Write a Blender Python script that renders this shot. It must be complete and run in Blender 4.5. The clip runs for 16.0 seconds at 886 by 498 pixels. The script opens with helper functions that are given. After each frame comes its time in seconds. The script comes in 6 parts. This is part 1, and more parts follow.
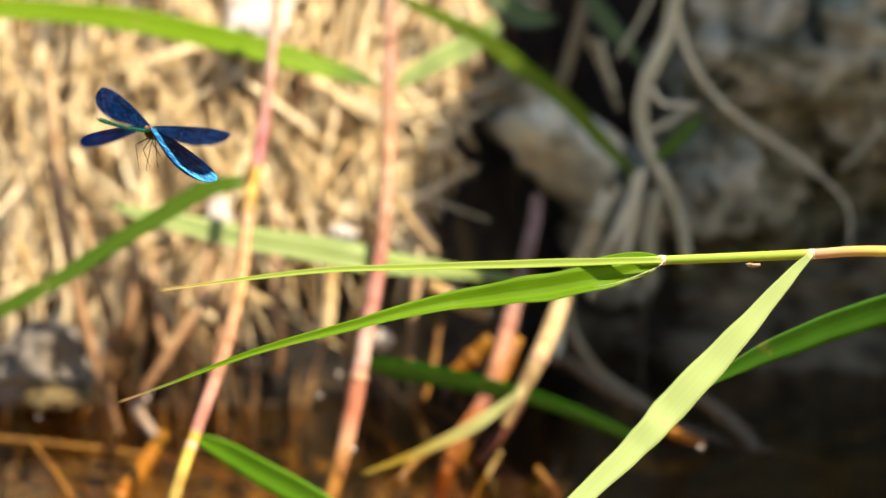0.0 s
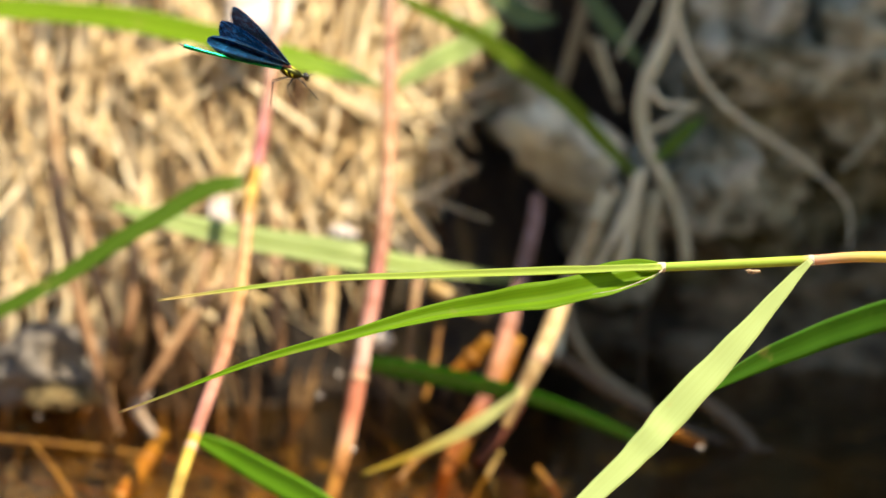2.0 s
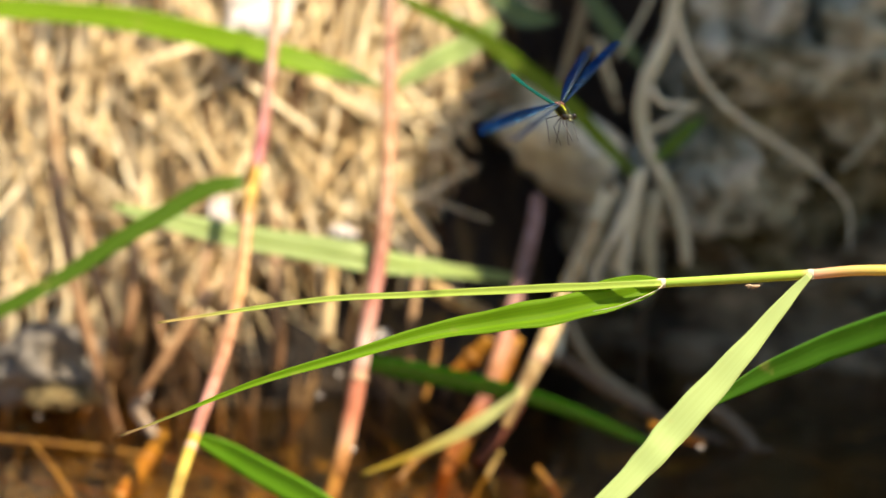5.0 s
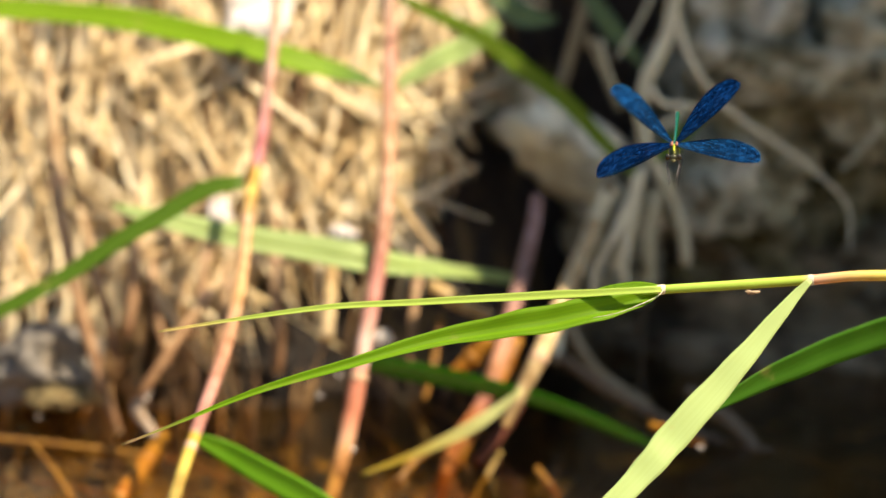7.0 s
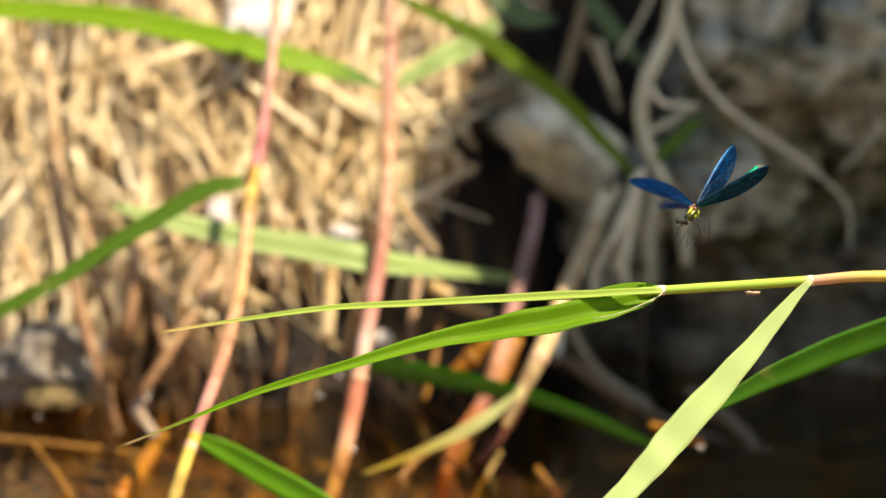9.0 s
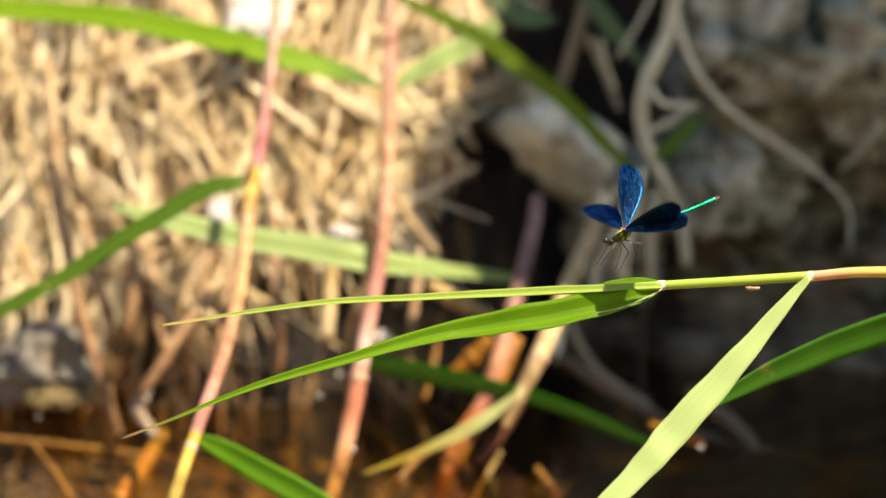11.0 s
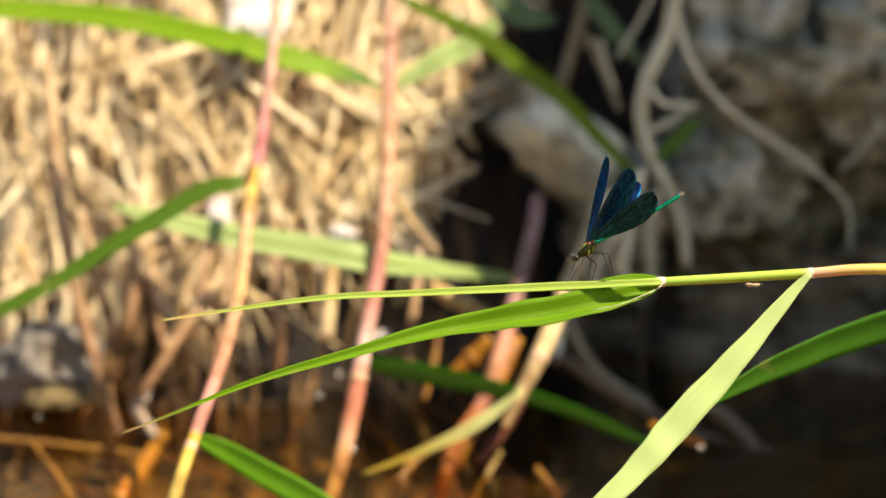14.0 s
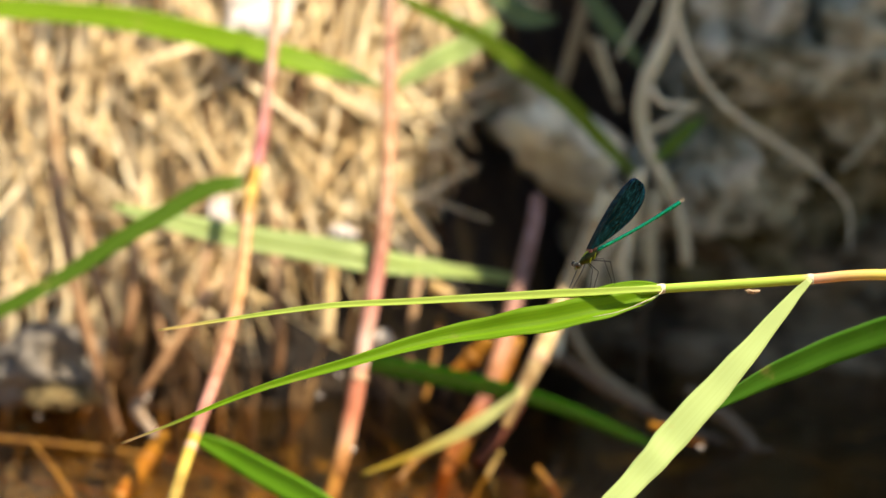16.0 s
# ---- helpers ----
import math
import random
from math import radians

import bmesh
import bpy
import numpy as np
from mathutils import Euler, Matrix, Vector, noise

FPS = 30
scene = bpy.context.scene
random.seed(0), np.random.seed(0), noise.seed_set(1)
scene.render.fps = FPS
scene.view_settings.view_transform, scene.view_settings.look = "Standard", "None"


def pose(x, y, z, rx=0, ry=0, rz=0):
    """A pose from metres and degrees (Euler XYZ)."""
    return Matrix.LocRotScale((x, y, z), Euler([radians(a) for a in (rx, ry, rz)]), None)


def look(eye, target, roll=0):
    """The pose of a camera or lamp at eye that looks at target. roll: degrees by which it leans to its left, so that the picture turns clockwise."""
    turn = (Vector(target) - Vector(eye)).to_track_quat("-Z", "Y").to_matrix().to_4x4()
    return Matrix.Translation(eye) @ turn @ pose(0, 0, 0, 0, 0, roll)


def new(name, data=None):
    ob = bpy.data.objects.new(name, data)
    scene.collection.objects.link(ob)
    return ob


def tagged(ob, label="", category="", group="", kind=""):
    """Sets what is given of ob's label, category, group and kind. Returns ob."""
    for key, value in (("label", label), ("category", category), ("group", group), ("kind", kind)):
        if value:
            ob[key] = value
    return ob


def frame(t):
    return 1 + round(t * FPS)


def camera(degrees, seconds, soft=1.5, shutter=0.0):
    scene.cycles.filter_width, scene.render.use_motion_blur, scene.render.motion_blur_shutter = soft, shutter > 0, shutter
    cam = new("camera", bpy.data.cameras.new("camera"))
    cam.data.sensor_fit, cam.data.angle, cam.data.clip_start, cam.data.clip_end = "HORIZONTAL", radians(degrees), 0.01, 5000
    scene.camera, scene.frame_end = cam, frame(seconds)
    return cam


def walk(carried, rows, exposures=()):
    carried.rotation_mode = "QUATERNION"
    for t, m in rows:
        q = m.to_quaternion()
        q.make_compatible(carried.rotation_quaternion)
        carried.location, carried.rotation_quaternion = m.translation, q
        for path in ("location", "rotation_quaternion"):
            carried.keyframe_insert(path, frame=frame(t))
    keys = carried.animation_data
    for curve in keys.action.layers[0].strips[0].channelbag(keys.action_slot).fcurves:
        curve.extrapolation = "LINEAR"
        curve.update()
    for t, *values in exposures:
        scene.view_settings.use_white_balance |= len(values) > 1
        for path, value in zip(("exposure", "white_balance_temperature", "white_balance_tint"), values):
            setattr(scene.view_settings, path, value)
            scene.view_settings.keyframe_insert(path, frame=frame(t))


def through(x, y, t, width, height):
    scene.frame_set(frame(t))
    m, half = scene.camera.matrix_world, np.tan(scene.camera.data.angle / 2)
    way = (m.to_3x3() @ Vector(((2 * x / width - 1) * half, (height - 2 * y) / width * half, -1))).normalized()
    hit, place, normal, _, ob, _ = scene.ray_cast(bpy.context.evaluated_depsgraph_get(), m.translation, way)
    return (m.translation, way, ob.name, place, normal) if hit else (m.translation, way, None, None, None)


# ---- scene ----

# the camera: a long lens that stands still over a stream, focused on a reed shoot
cam = camera(14.0, 16.0, soft=1.5, shutter=0.5)
cam.data.dof.use_dof = True
cam.data.dof.focus_distance = 1.45
cam.data.dof.aperture_fstop = 7.2
STAND = pose(0, 0, 0.435, 80, 0, 0)
walk(cam, [(0, STAND), (16, STAND)], exposures=[(0, 1.32), (16, 1.32)])

# the sun stands high to the right of the camera
SUN_WAY = Vector((-0.45, 0.20, -0.87)).normalized()
world = bpy.data.worlds.new("sky")
scene.world = world
world.use_nodes = True
wn = world.node_tree.nodes
sky = wn.new("ShaderNodeTexSky")
sky.sky_type = "NISHITA"
sky.sun_disc = False
sky.sun_elevation = math.asin(-SUN_WAY.z)
sky.sun_rotation = math.atan2(-SUN_WAY.x, -SUN_WAY.y)
world.node_tree.links.new(sky.outputs[0], wn["Background"].inputs["Color"])
wn["Background"].inputs["Strength"].default_value = 0.075
sun_data = bpy.data.lights.new("sun", "SUN")
sun_data.energy = 5.0
sun_data.angle = radians(0.5)
sun_data.color = (1.0, 0.80, 0.57)
sun = new("sun", sun_data)
sun.matrix_world = look((1.2, -1.2, 2.6), Vector((1.2, -1.2, 2.6)) + SUN_WAY)


# ---- materials ----
class Mat:
    """A node material under construction."""

    def __init__(self, name):
        self.m = bpy.data.materials.new(name)
        self.m.use_nodes = True
        self.t = self.m.node_tree
        self.b = self.t.nodes["Principled BSDF"]
        self.out = self.t.nodes["Material Output"]

    def n(self, kind, **values):
        node = self.t.nodes.new("ShaderNode" + kind)
        for key, value in values.items():
            node.inputs[key.replace("_", " ")].default_value = value
        return node

    def l(self, a, b):
        self.t.links.new(a, b)

    def ramp(self, fac, stops):
        node = self.n("ValToRGB")
        e = node.color_ramp.elements
        while len(e) < len(stops):
            e.new(0.5)
        for el, (at, col) in zip(e, stops):
            el.position, el.color = at, (*col, 1)
        self.l(fac, node.inputs["Fac"])
        return node.outputs["Color"]

    def coords(self, what="Object", scale=(1, 1, 1)):
        tc = self.n("TexCoord")
        mp = self.n("Mapping", Scale=scale)
        self.l(tc.outputs[what], mp.inputs["Vector"])
        return mp.outputs["Vector"]

    def noise(self, vec, scale, detail=3.0, rough=0.55):
        node = self.n("TexNoise", Scale=scale, Detail=detail, Roughness=rough)
        self.l(vec, node.inputs["Vector"])
        return node.outputs["Fac"]

    def mix(self, fac, a, b, mode="MIX"):
        node = self.n("MixRGB")
        node.blend_type = mode
        for sock, val in ((node.inputs["Fac"], fac), (node.inputs["Color1"], a), (node.inputs["Color2"], b)):
            if isinstance(val, (int, float)):
                sock.default_value = val
            elif isinstance(val, tuple):
                sock.default_value = (*val, 1)
            else:
                self.l(val, sock)
        return node.outputs["Color"]

    def bump(self, height, strength, distance):
        node = self.n("Bump", Strength=strength, Distance=distance)
        self.l(height, node.inputs["Height"])
        self.l(node.outputs["Normal"], self.b.inputs["Normal"])
        return node

    def set(self, **values):
        for key, value in values.items():
            self.b.inputs[key.replace("_", " ")].default_value = value
        return self


def leaf_material(name, pale, deep, through, dry=(0.45, 0.33, 0.12), through_part=0.45, gloss=0.55, tip=None):
    """A grass blade: fine veins along its length, blotches, light that shines through."""
    k = Mat(name)
    uv = k.coords("UV", (1, 1, 1))
    streak = k.noise(k.coords("UV", (26, 0.6, 1)), 1.0, 2.0)
    blotch = k.noise(k.coords("Object", (1, 1, 1)), 42.0, 4.0)
    col = k.mix(k.ramp(streak, [(0.3, (0, 0, 0)), (0.7, (1, 1, 1))]), deep, pale)
    col = k.mix(k.ramp(blotch, [(0.64, (0, 0, 0)), (0.78, (0.6, 0.6, 0.6))]), col, dry)
    if tip:
        tc, sep = k.n("TexCoord"), k.n("SeparateXYZ")
        k.l(tc.outputs["UV"], sep.inputs[0])
        col = k.mix(k.ramp(sep.outputs["Y"], [(tip[1] * 0.3, (1, 1, 1)), (tip[1], (0, 0, 0))]), col, tip[0])
    k.l(col, k.b.inputs["Base Color"])
    wave = k.n("TexWave", Scale=9.0, Distortion=0.3)
    k.l(uv, wave.inputs["Vector"])
    k.bump(wave.outputs["Fac"], 0.12, 0.00008)
    k.set(Roughness=gloss, Specular_IOR_Level=0.3)
    tr = k.n("BsdfTranslucent")
    k.l(k.mix(0.55, col, through), tr.inputs["Color"])
    mx = k.n("MixShader", Fac=through_part)
    k.l(k.b.outputs[0], mx.inputs[1])
    k.l(tr.outputs[0], mx.inputs[2])
    k.l(mx.outputs[0], k.out.inputs["Surface"])
    return k.m


def culm_material(name, stops, rough=0.72, worn=1.0):
    """A reed stem whose colour changes along its length, with streaks."""
    k = Mat(name)
    tc = k.n("TexCoord")
    sep = k.n("SeparateXYZ")
    k.l(tc.outputs["UV"], sep.inputs[0])
    base = k.ramp(sep.outputs["Y"], stops)
    streak = k.noise(k.coords("UV", (14, 2.0, 1)), 1.0, 3.0)
    node = k.mix(1.0, base, k.ramp(streak, [(0.3, (0.74, 0.68, 0.62)), (0.65, (1, 1, 1))]), "MULTIPLY")
    mottle = k.noise(k.coords("Object", (1, 1, 0.5)), 120.0, 3.0)
    node = k.mix(1.0, node, k.ramp(mottle, [(0.36, (1 - 0.38 * worn, 1 - 0.46 * worn, 1 - 0.54 * worn)), (0.6, (1, 1, 1))]), "MULTIPLY")
    spots = k.noise(k.coords("Object"), 260.0, 3.0)
    node = k.mix(k.ramp(spots, [(0.66, (0, 0, 0)), (0.74, (0.5 * worn,) * 3)]), node, (0.16, 0.08, 0.03))
    k.l(node, k.b.inputs["Base Color"])
    k.bump(streak, 0.2, 0.0004)
    k.set(Roughness=rough, Specular_IOR_Level=0.25)
    return k.m


def random_material(name, stops, grain=60.0, rough=0.8, island=True, bump=0.5, dist=0.001):
    """Pieces of mixed colour, each with its own grain."""
    k = Mat(name)
    if island:
        fac = k.n("NewGeometry").outputs["Random Per Island"]
    else:
        fac = k.n("ObjectInfo").outputs["Random"]
    base = k.ramp(fac, stops)
    g = k.noise(k.coords("Object", (1, 1, 0.35)), grain, 5.0, 0.65)
    col = k.mix(1.0, base, k.ramp(g, [(0.3, (0.66, 0.6, 0.54)), (0.62, (1, 1, 1))]), "MULTIPLY")
    k.l(col, k.b.inputs["Base Color"])
    k.bump(g, bump, dist)
    k.set(Roughness=rough)
    return k.m


def rock_material(name, a, b, c, stain=(0.20, 0.13, 0.04), stained=0.6, pits=1.0):
    """Weathered stone: broad tone, hand-sized patches, fine grain, ochre stains, dark pits."""
    k = Mat(name)
    v = k.coords("Object")
    big = k.noise(v, 9.0, 6.0, 0.6)
    patch = k.noise(k.coords("Object", (1, 1, 1.4)), 34.0, 5.0, 0.6)
    small = k.noise(v, 110.0, 6.0, 0.7)
    dark = tuple(q * w for q, w in zip(a, (0.30, 0.29, 0.27)))
    col = k.mix(k.ramp(big, [(0.42, (0, 0, 0)), (0.58, (1, 1, 1))]), a, b)
    col = k.mix(k.ramp(patch, [(0.50, (0, 0, 0)), (0.60, (1, 1, 1))]), col, c)
    col = k.mix(k.ramp(patch, [(0.38, (pits,) * 3), (0.47, (0, 0, 0))]), col, dark)
    rust = k.noise(k.coords("Object", (1.2, 1, 0.7)), 21.0, 4.0, 0.6)
    col = k.mix(k.ramp(rust, [(0.55, (0, 0, 0)), (0.66, (stained,) * 3)]), col, stain)
    col = k.mix(k.ramp(small, [(0.36, (0.7 * pits,) * 3), (0.5, (0, 0, 0))]), col, dark)
    k.l(col, k.b.inputs["Base Color"])
    k.bump(k.mix(0.4, patch, small), 1.0, 0.014)
    k.set(Roughness=0.85)
    return k.m


green_leaf = leaf_material("fresh_green_blade", (0.22, 0.42, 0.003), (0.12, 0.27, 0.002), (0.46, 0.76, 0.003), through_part=0.58, tip=((0.34, 0.22, 0.12), 0.14))
olive_leaf = leaf_material("olive_green_blade", (0.15, 0.27, 0.003), (0.09, 0.18, 0.002), (0.24, 0.42, 0.003))
# pale copy of the blade: sunlight is put into its base colour
pale_leaf = leaf_material("sun_toned_blade", (0.395, 0.53, 0.205), (0.36, 0.49, 0.17), (0.38, 0.5, 0.16), through_part=0.25, gloss=0.6)
dark_leaf = leaf_material("dark_green_blade", (0.10, 0.20, 0.006), (0.055, 0.13, 0.004), (0.18, 0.38, 0.01))
# dark see-through copy of the blade: shade is put into its base colour
shade_leaf = leaf_material("shade_toned_green_blade", (0.07, 0.22, 0.006), (0.045, 0.16, 0.004), (0.10, 0.42, 0.01), through_part=0.55)
soft_leaf = leaf_material("dull_pale_blade", (0.42, 0.52, 0.22), (0.28, 0.40, 0.14), (0.4, 0.55, 0.15))
teal_leaf = leaf_material("dull_teal_blade", (0.17, 0.26, 0.14), (0.10, 0.17, 0.08), (0.12, 0.2, 0.08))
lime_leaf = leaf_material("lime_green_blade", (0.25, 0.42, 0.006), (0.13, 0.25, 0.005), (0.36, 0.56, 0.006), tip=((0.05, 0.14, 0.005), 0.22))
fine_leaf = leaf_material("fine_pale_green_blade", (0.44, 0.57, 0.12), (0.30, 0.45, 0.06), (0.45, 0.58, 0.06), tip=((0.55, 0.46, 0.16), 0.2))
mid_leaf = leaf_material("mid_green_blade", (0.16, 0.37, 0.006), (0.10, 0.27, 0.004), (0.26, 0.60, 0.01))
bleached_leaf = leaf_material("bleached_yellowing_blade", (0.66, 0.68, 0.34), (0.54, 0.58, 0.22), (0.6, 0.6, 0.2), tip=((0.36, 0.25, 0.02), 0.75))
shoot_culm = culm_material("green_shoot_culm", [(0.0, (0.28, 0.52, 0.05)), (0.25, (0.32, 0.54, 0.07)), (0.43, (0.34, 0.50, 0.06)), (0.447, (0.62, 0.36, 0.24)), (0.5, (0.58, 0.40, 0.16)), (0.56, (0.52, 0.46, 0.08)), (1.0, (0.45, 0.40, 0.1))], 0.5, 0.1)
pink_culm = culm_material("pink_reed_culm", [(0.116, (0.54, 0.45, 0.12)), (0.246, (0.54, 0.42, 0.06)), (0.252, (0.52, 0.28, 0.26)), (0.308, (0.5, 0.27, 0.22)), (0.358, (0.46, 0.25, 0.16)), (0.438, (0.46, 0.3, 0.17)), (0.469, (0.48, 0.31, 0.14)), (0.596, (0.46, 0.31, 0.17)), (0.65, (0.52, 0.38, 0.1)), (0.706, (0.54, 0.38, 0.08)), (0.725, (0.42, 0.16, 0.17)), (0.775, (0.42, 0.17, 0.19)), (0.85, (0.5, 0.33, 0.27)), (0.955, (0.55, 0.43, 0.32))])
red_culm = culm_material("red_reed_culm", [(0.106, (0.36, 0.18, 0.03)), (0.159, (0.5, 0.28, 0.12)), (0.182, (0.54, 0.33, 0.2)), (0.227, (0.46, 0.19, 0.11)), (0.303, (0.5, 0.2, 0.13)), (0.327, (0.62, 0.46, 0.4)), (0.365, (0.62, 0.46, 0.4)), (0.406, (0.46, 0.24, 0.2)), (0.489, (0.42, 0.2, 0.17)), (0.567, (0.46, 0.28, 0.2)), (0.705, (0.5, 0.32, 0.2)), (0.805, (0.48, 0.26, 0.2)), (0.919, (0.5, 0.36, 0.26))])
mauve_culm = culm_material("mauve_reed_culm", [(0.0, (0.34, 0.12, 0.012)), (0.28, (0.40, 0.15, 0.04)), (0.36, (0.36, 0.17, 0.13)), (0.45, (0.40, 0.20, 0.10)), (0.55, (0.42, 0.22, 0.16)), (0.66, (0.27, 0.18, 0.17)), (1.0, (0.30, 0.20, 0.19))])
tan_culm = culm_material("tan_reed_culm", [(0.0, (0.46, 0.33, 0.13)), (0.3, (0.56, 0.45, 0.24)), (0.6, (0.50, 0.41, 0.23)), (1.0, (0.40, 0.33, 0.20))])
brown_culm = culm_material("weathered_brown_culm", [(0.0, (0.60, 0.49, 0.31)), (0.35, (0.46, 0.35, 0.21)), (0.7, (0.31, 0.20, 0.11)), (1.0, (0.20, 0.11, 0.05))], 0.8)
orange_culm = culm_material("orange_dead_culm", [(0.0, (0.30, 0.15, 0.010)), (1.0, (0.32, 0.12, 0.006))], 0.5)
rust_culm = culm_material("rusty_drowned_culm", [(0.0, (0.17, 0.085, 0.008)), (1.0, (0.24, 0.12, 0.013))], 0.5)
grey_culm = culm_material("bleached_grey_culm", [(0.0, (0.50, 0.44, 0.36)), (1.0, (0.34, 0.28, 0.21))], 0.6)
dull_red_culm = culm_material("dull_red_culm", [(0.0, (0.16, 0.055, 0.035)), (1.0, (0.12, 0.035, 0.012))], 0.6)
straw = random_material("dry_reed_straw", [(0.0, (0.09, 0.045, 0.016)), (0.22, (0.31, 0.20, 0.085)), (0.38, (0.785, 0.645, 0.35)), (1.0, (0.975, 0.925, 0.665))], 90.0)
loose_straw = random_material("loose_dry_straw", [(0.0, (0.50, 0.36, 0.16)), (0.3, (0.76, 0.62, 0.34)), (1.0, (0.93, 0.84, 0.58))], 90.0, island=False)
bed_straw = random_material("amber_drowned_straw", [(0.0, (0.09, 0.06, 0.012)), (0.5, (0.22, 0.15, 0.03)), (1.0, (0.36, 0.25, 0.05))], 90.0, 0.6)
bark_brown = random_material("brown_dead_bark", [(0.0, (0.22, 0.195, 0.12)), (1.0, (0.315, 0.285, 0.175))], 160.0, 0.8, island=False)
bark_dark = random_material("dark_wet_bark", [(0.0, (0.075, 0.06, 0.035)), (1.0, (0.11, 0.088, 0.05))], 160.0, 0.6, island=False)
brown_straw = random_material("wet_brown_straw", [(0.0, (0.06, 0.03, 0.011)), (0.5, (0.24, 0.135, 0.05)), (1.0, (0.56, 0.37, 0.16))], 90.0, 0.6)
root_bark = random_material("grey_root_bark", [(0.0, (0.47, 0.485, 0.34)), (0.5, (0.61, 0.63, 0.46)), (1.0, (0.75, 0.77, 0.59))], 160.0, 0.8, island=False)
grey_rock = rock_material("shaded_grey_rock", (0.32, 0.32, 0.205), (0.47, 0.48, 0.36), (0.70, 0.72, 0.58))
brown_rock = rock_material("brown_earthy_rock", (0.25, 0.25, 0.15), (0.40, 0.395, 0.27), (0.56, 0.56, 0.41))
# moss tone, darkened to hold the shade low on the boulders
mossy_shade_rock = rock_material("mossy_brown_shade_rock", (0.10, 0.09, 0.035), (0.19, 0.165, 0.075), (0.30, 0.28, 0.17), (0.16, 0.13, 0.02))
pale_stone = rock_material("bleached_white_stone", (0.62, 0.58, 0.53), (0.76, 0.73, 0.69), (0.84, 0.82, 0.80))
wet_stone = rock_material("grey_stream_stone", (0.17, 0.16, 0.14), (0.24, 0.225, 0.195), (0.30, 0.285, 0.25), stained=0.5, pits=0.4)
ochre_stone = rock_material("ochre_wet_stone", (0.14, 0.105, 0.035), (0.20, 0.155, 0.06), (0.27, 0.215, 0.10), pits=0.5)
# darker rock tone: the undercut's shade is put into the colour
dark_rock = rock_material("undercut_shade_rock", (0.11, 0.093, 0.058), (0.20, 0.17, 0.10), (0.30, 0.255, 0.165))
tan_rock = rock_material("pale_tan_rock", (0.64, 0.66, 0.49), (0.75, 0.77, 0.60), (0.86, 0.88, 0.72), stained=0.1, pits=0.6)
# shade of the bank's hollows and gaps is put into this near-black brown
soil = rock_material("hollow_shade_bank_soil", (0.012, 0.007, 0.0025), (0.023, 0.0135, 0.005), (0.038, 0.023, 0.009))


# for ground out of view, kept dark so the wings reflect little
turf = rock_material("unseen_dark_turf", (0.022, 0.030, 0.010), (0.034, 0.044, 0.014), (0.05, 0.062, 0.02), stained=0.3)
silt = rock_material("amber_stream_silt", (0.24, 0.15, 0.022), (0.42, 0.27, 0.04), (0.56, 0.37, 0.07), pits=0.6)


def water_material():
    k = Mat("brown_stream_water")
    v = k.coords("Object", (1, 1.6, 1))
    k.bump(k.mix(0.4, k.noise(v, 16.0, 2.0), k.noise(v, 75.0, 2.0)), 0.35, 0.006)
    glass = k.n("BsdfTransparent", Color=(0.72, 0.60, 0.33, 1))
    gloss = k.n("BsdfGlossy", Color=(1, 1, 1, 1), Roughness=0.03)
    bump = [n for n in k.t.nodes if n.type == "BUMP"][0]
    k.l(bump.outputs[0], gloss.inputs["Normal"])
    fr = k.n("Fresnel", IOR=1.33)
    k.l(bump.outputs[0], fr.inputs["Normal"])
    mx = k.n("MixShader")
    k.l(fr.outputs[0], mx.inputs[0])
    k.l(glass.outputs[0], mx.inputs[1])
    k.l(gloss.outputs[0], mx.inputs[2])
    k.l(mx.outputs[0], k.out.inputs["Surface"])
    return k.m


water_skin = water_material()


def plain(name, colour, rough=0.5, metal=0.0, grain=400.0, vary=0.35, **more):
    k = Mat(name)
    g = k.noise(k.coords("Object"), grain, 3.0)
    k.l(k.mix(k.ramp(g, [(0.3, (0, 0, 0)), (0.7, (1, 1, 1))]), tuple(c * (1 - vary) for c in colour), colour), k.b.inputs["Base Color"])
    k.bump(g, 0.25, 0.0001)
    k.set(Roughness=rough, Metallic=metal, **more)
    return k.m


def wing_material():
    """Smoky brown membrane, a little see-through, with a blue metallic sheen broken by a net of cells."""
    k = Mat("blue_black_wing_membrane")
    v = k.coords("Object", (1, 1, 1))
    streak = k.noise(k.coords("Object", (0.16, 1, 1)), 1900.0, 3.0)
    net = k.n("TexVoronoi", Scale=1500.0)
    net.feature = "DISTANCE_TO_EDGE"
    k.l(k.coords("Object", (0.7, 1, 0.2)), net.inputs["Vector"])
    big = k.noise(v, 150.0, 3.0)
    col = k.mix(k.ramp(big, [(0.3, (0, 0, 0)), (0.7, (1, 1, 1))]), (0.004, 0.044, 0.125), (0.007, 0.078, 0.21))
    col = k.mix(k.ramp(streak, [(0.50, (0, 0, 0)), (0.66, (1, 1, 1))]), col, (0.04, 0.33, 0.80))
    col = k.mix(k.ramp(net.outputs["Distance"], [(0.0, (0.7, 0.7, 0.7)), (0.2, (0, 0, 0))]), col, (0.012, 0.007, 0.010))
    k.l(col, k.b.inputs["Base Color"])
    k.bump(k.mix(0.5, streak, net.outputs["Distance"]), 0.35, 0.0002)
    k.set(Roughness=0.39, Metallic=1.0, Specular_Tint=(0.05, 0.16, 0.35, 1))
    clear = k.n("BsdfTransparent", Color=(0.62, 0.38, 0.26, 1))
    mx = k.n("MixShader", Fac=0.2)
    k.l(k.b.outputs[0], mx.inputs[1])
    k.l(clear.outputs[0], mx.inputs[2])
    k.l(mx.outputs[0], k.out.inputs["Surface"])
    return k.m


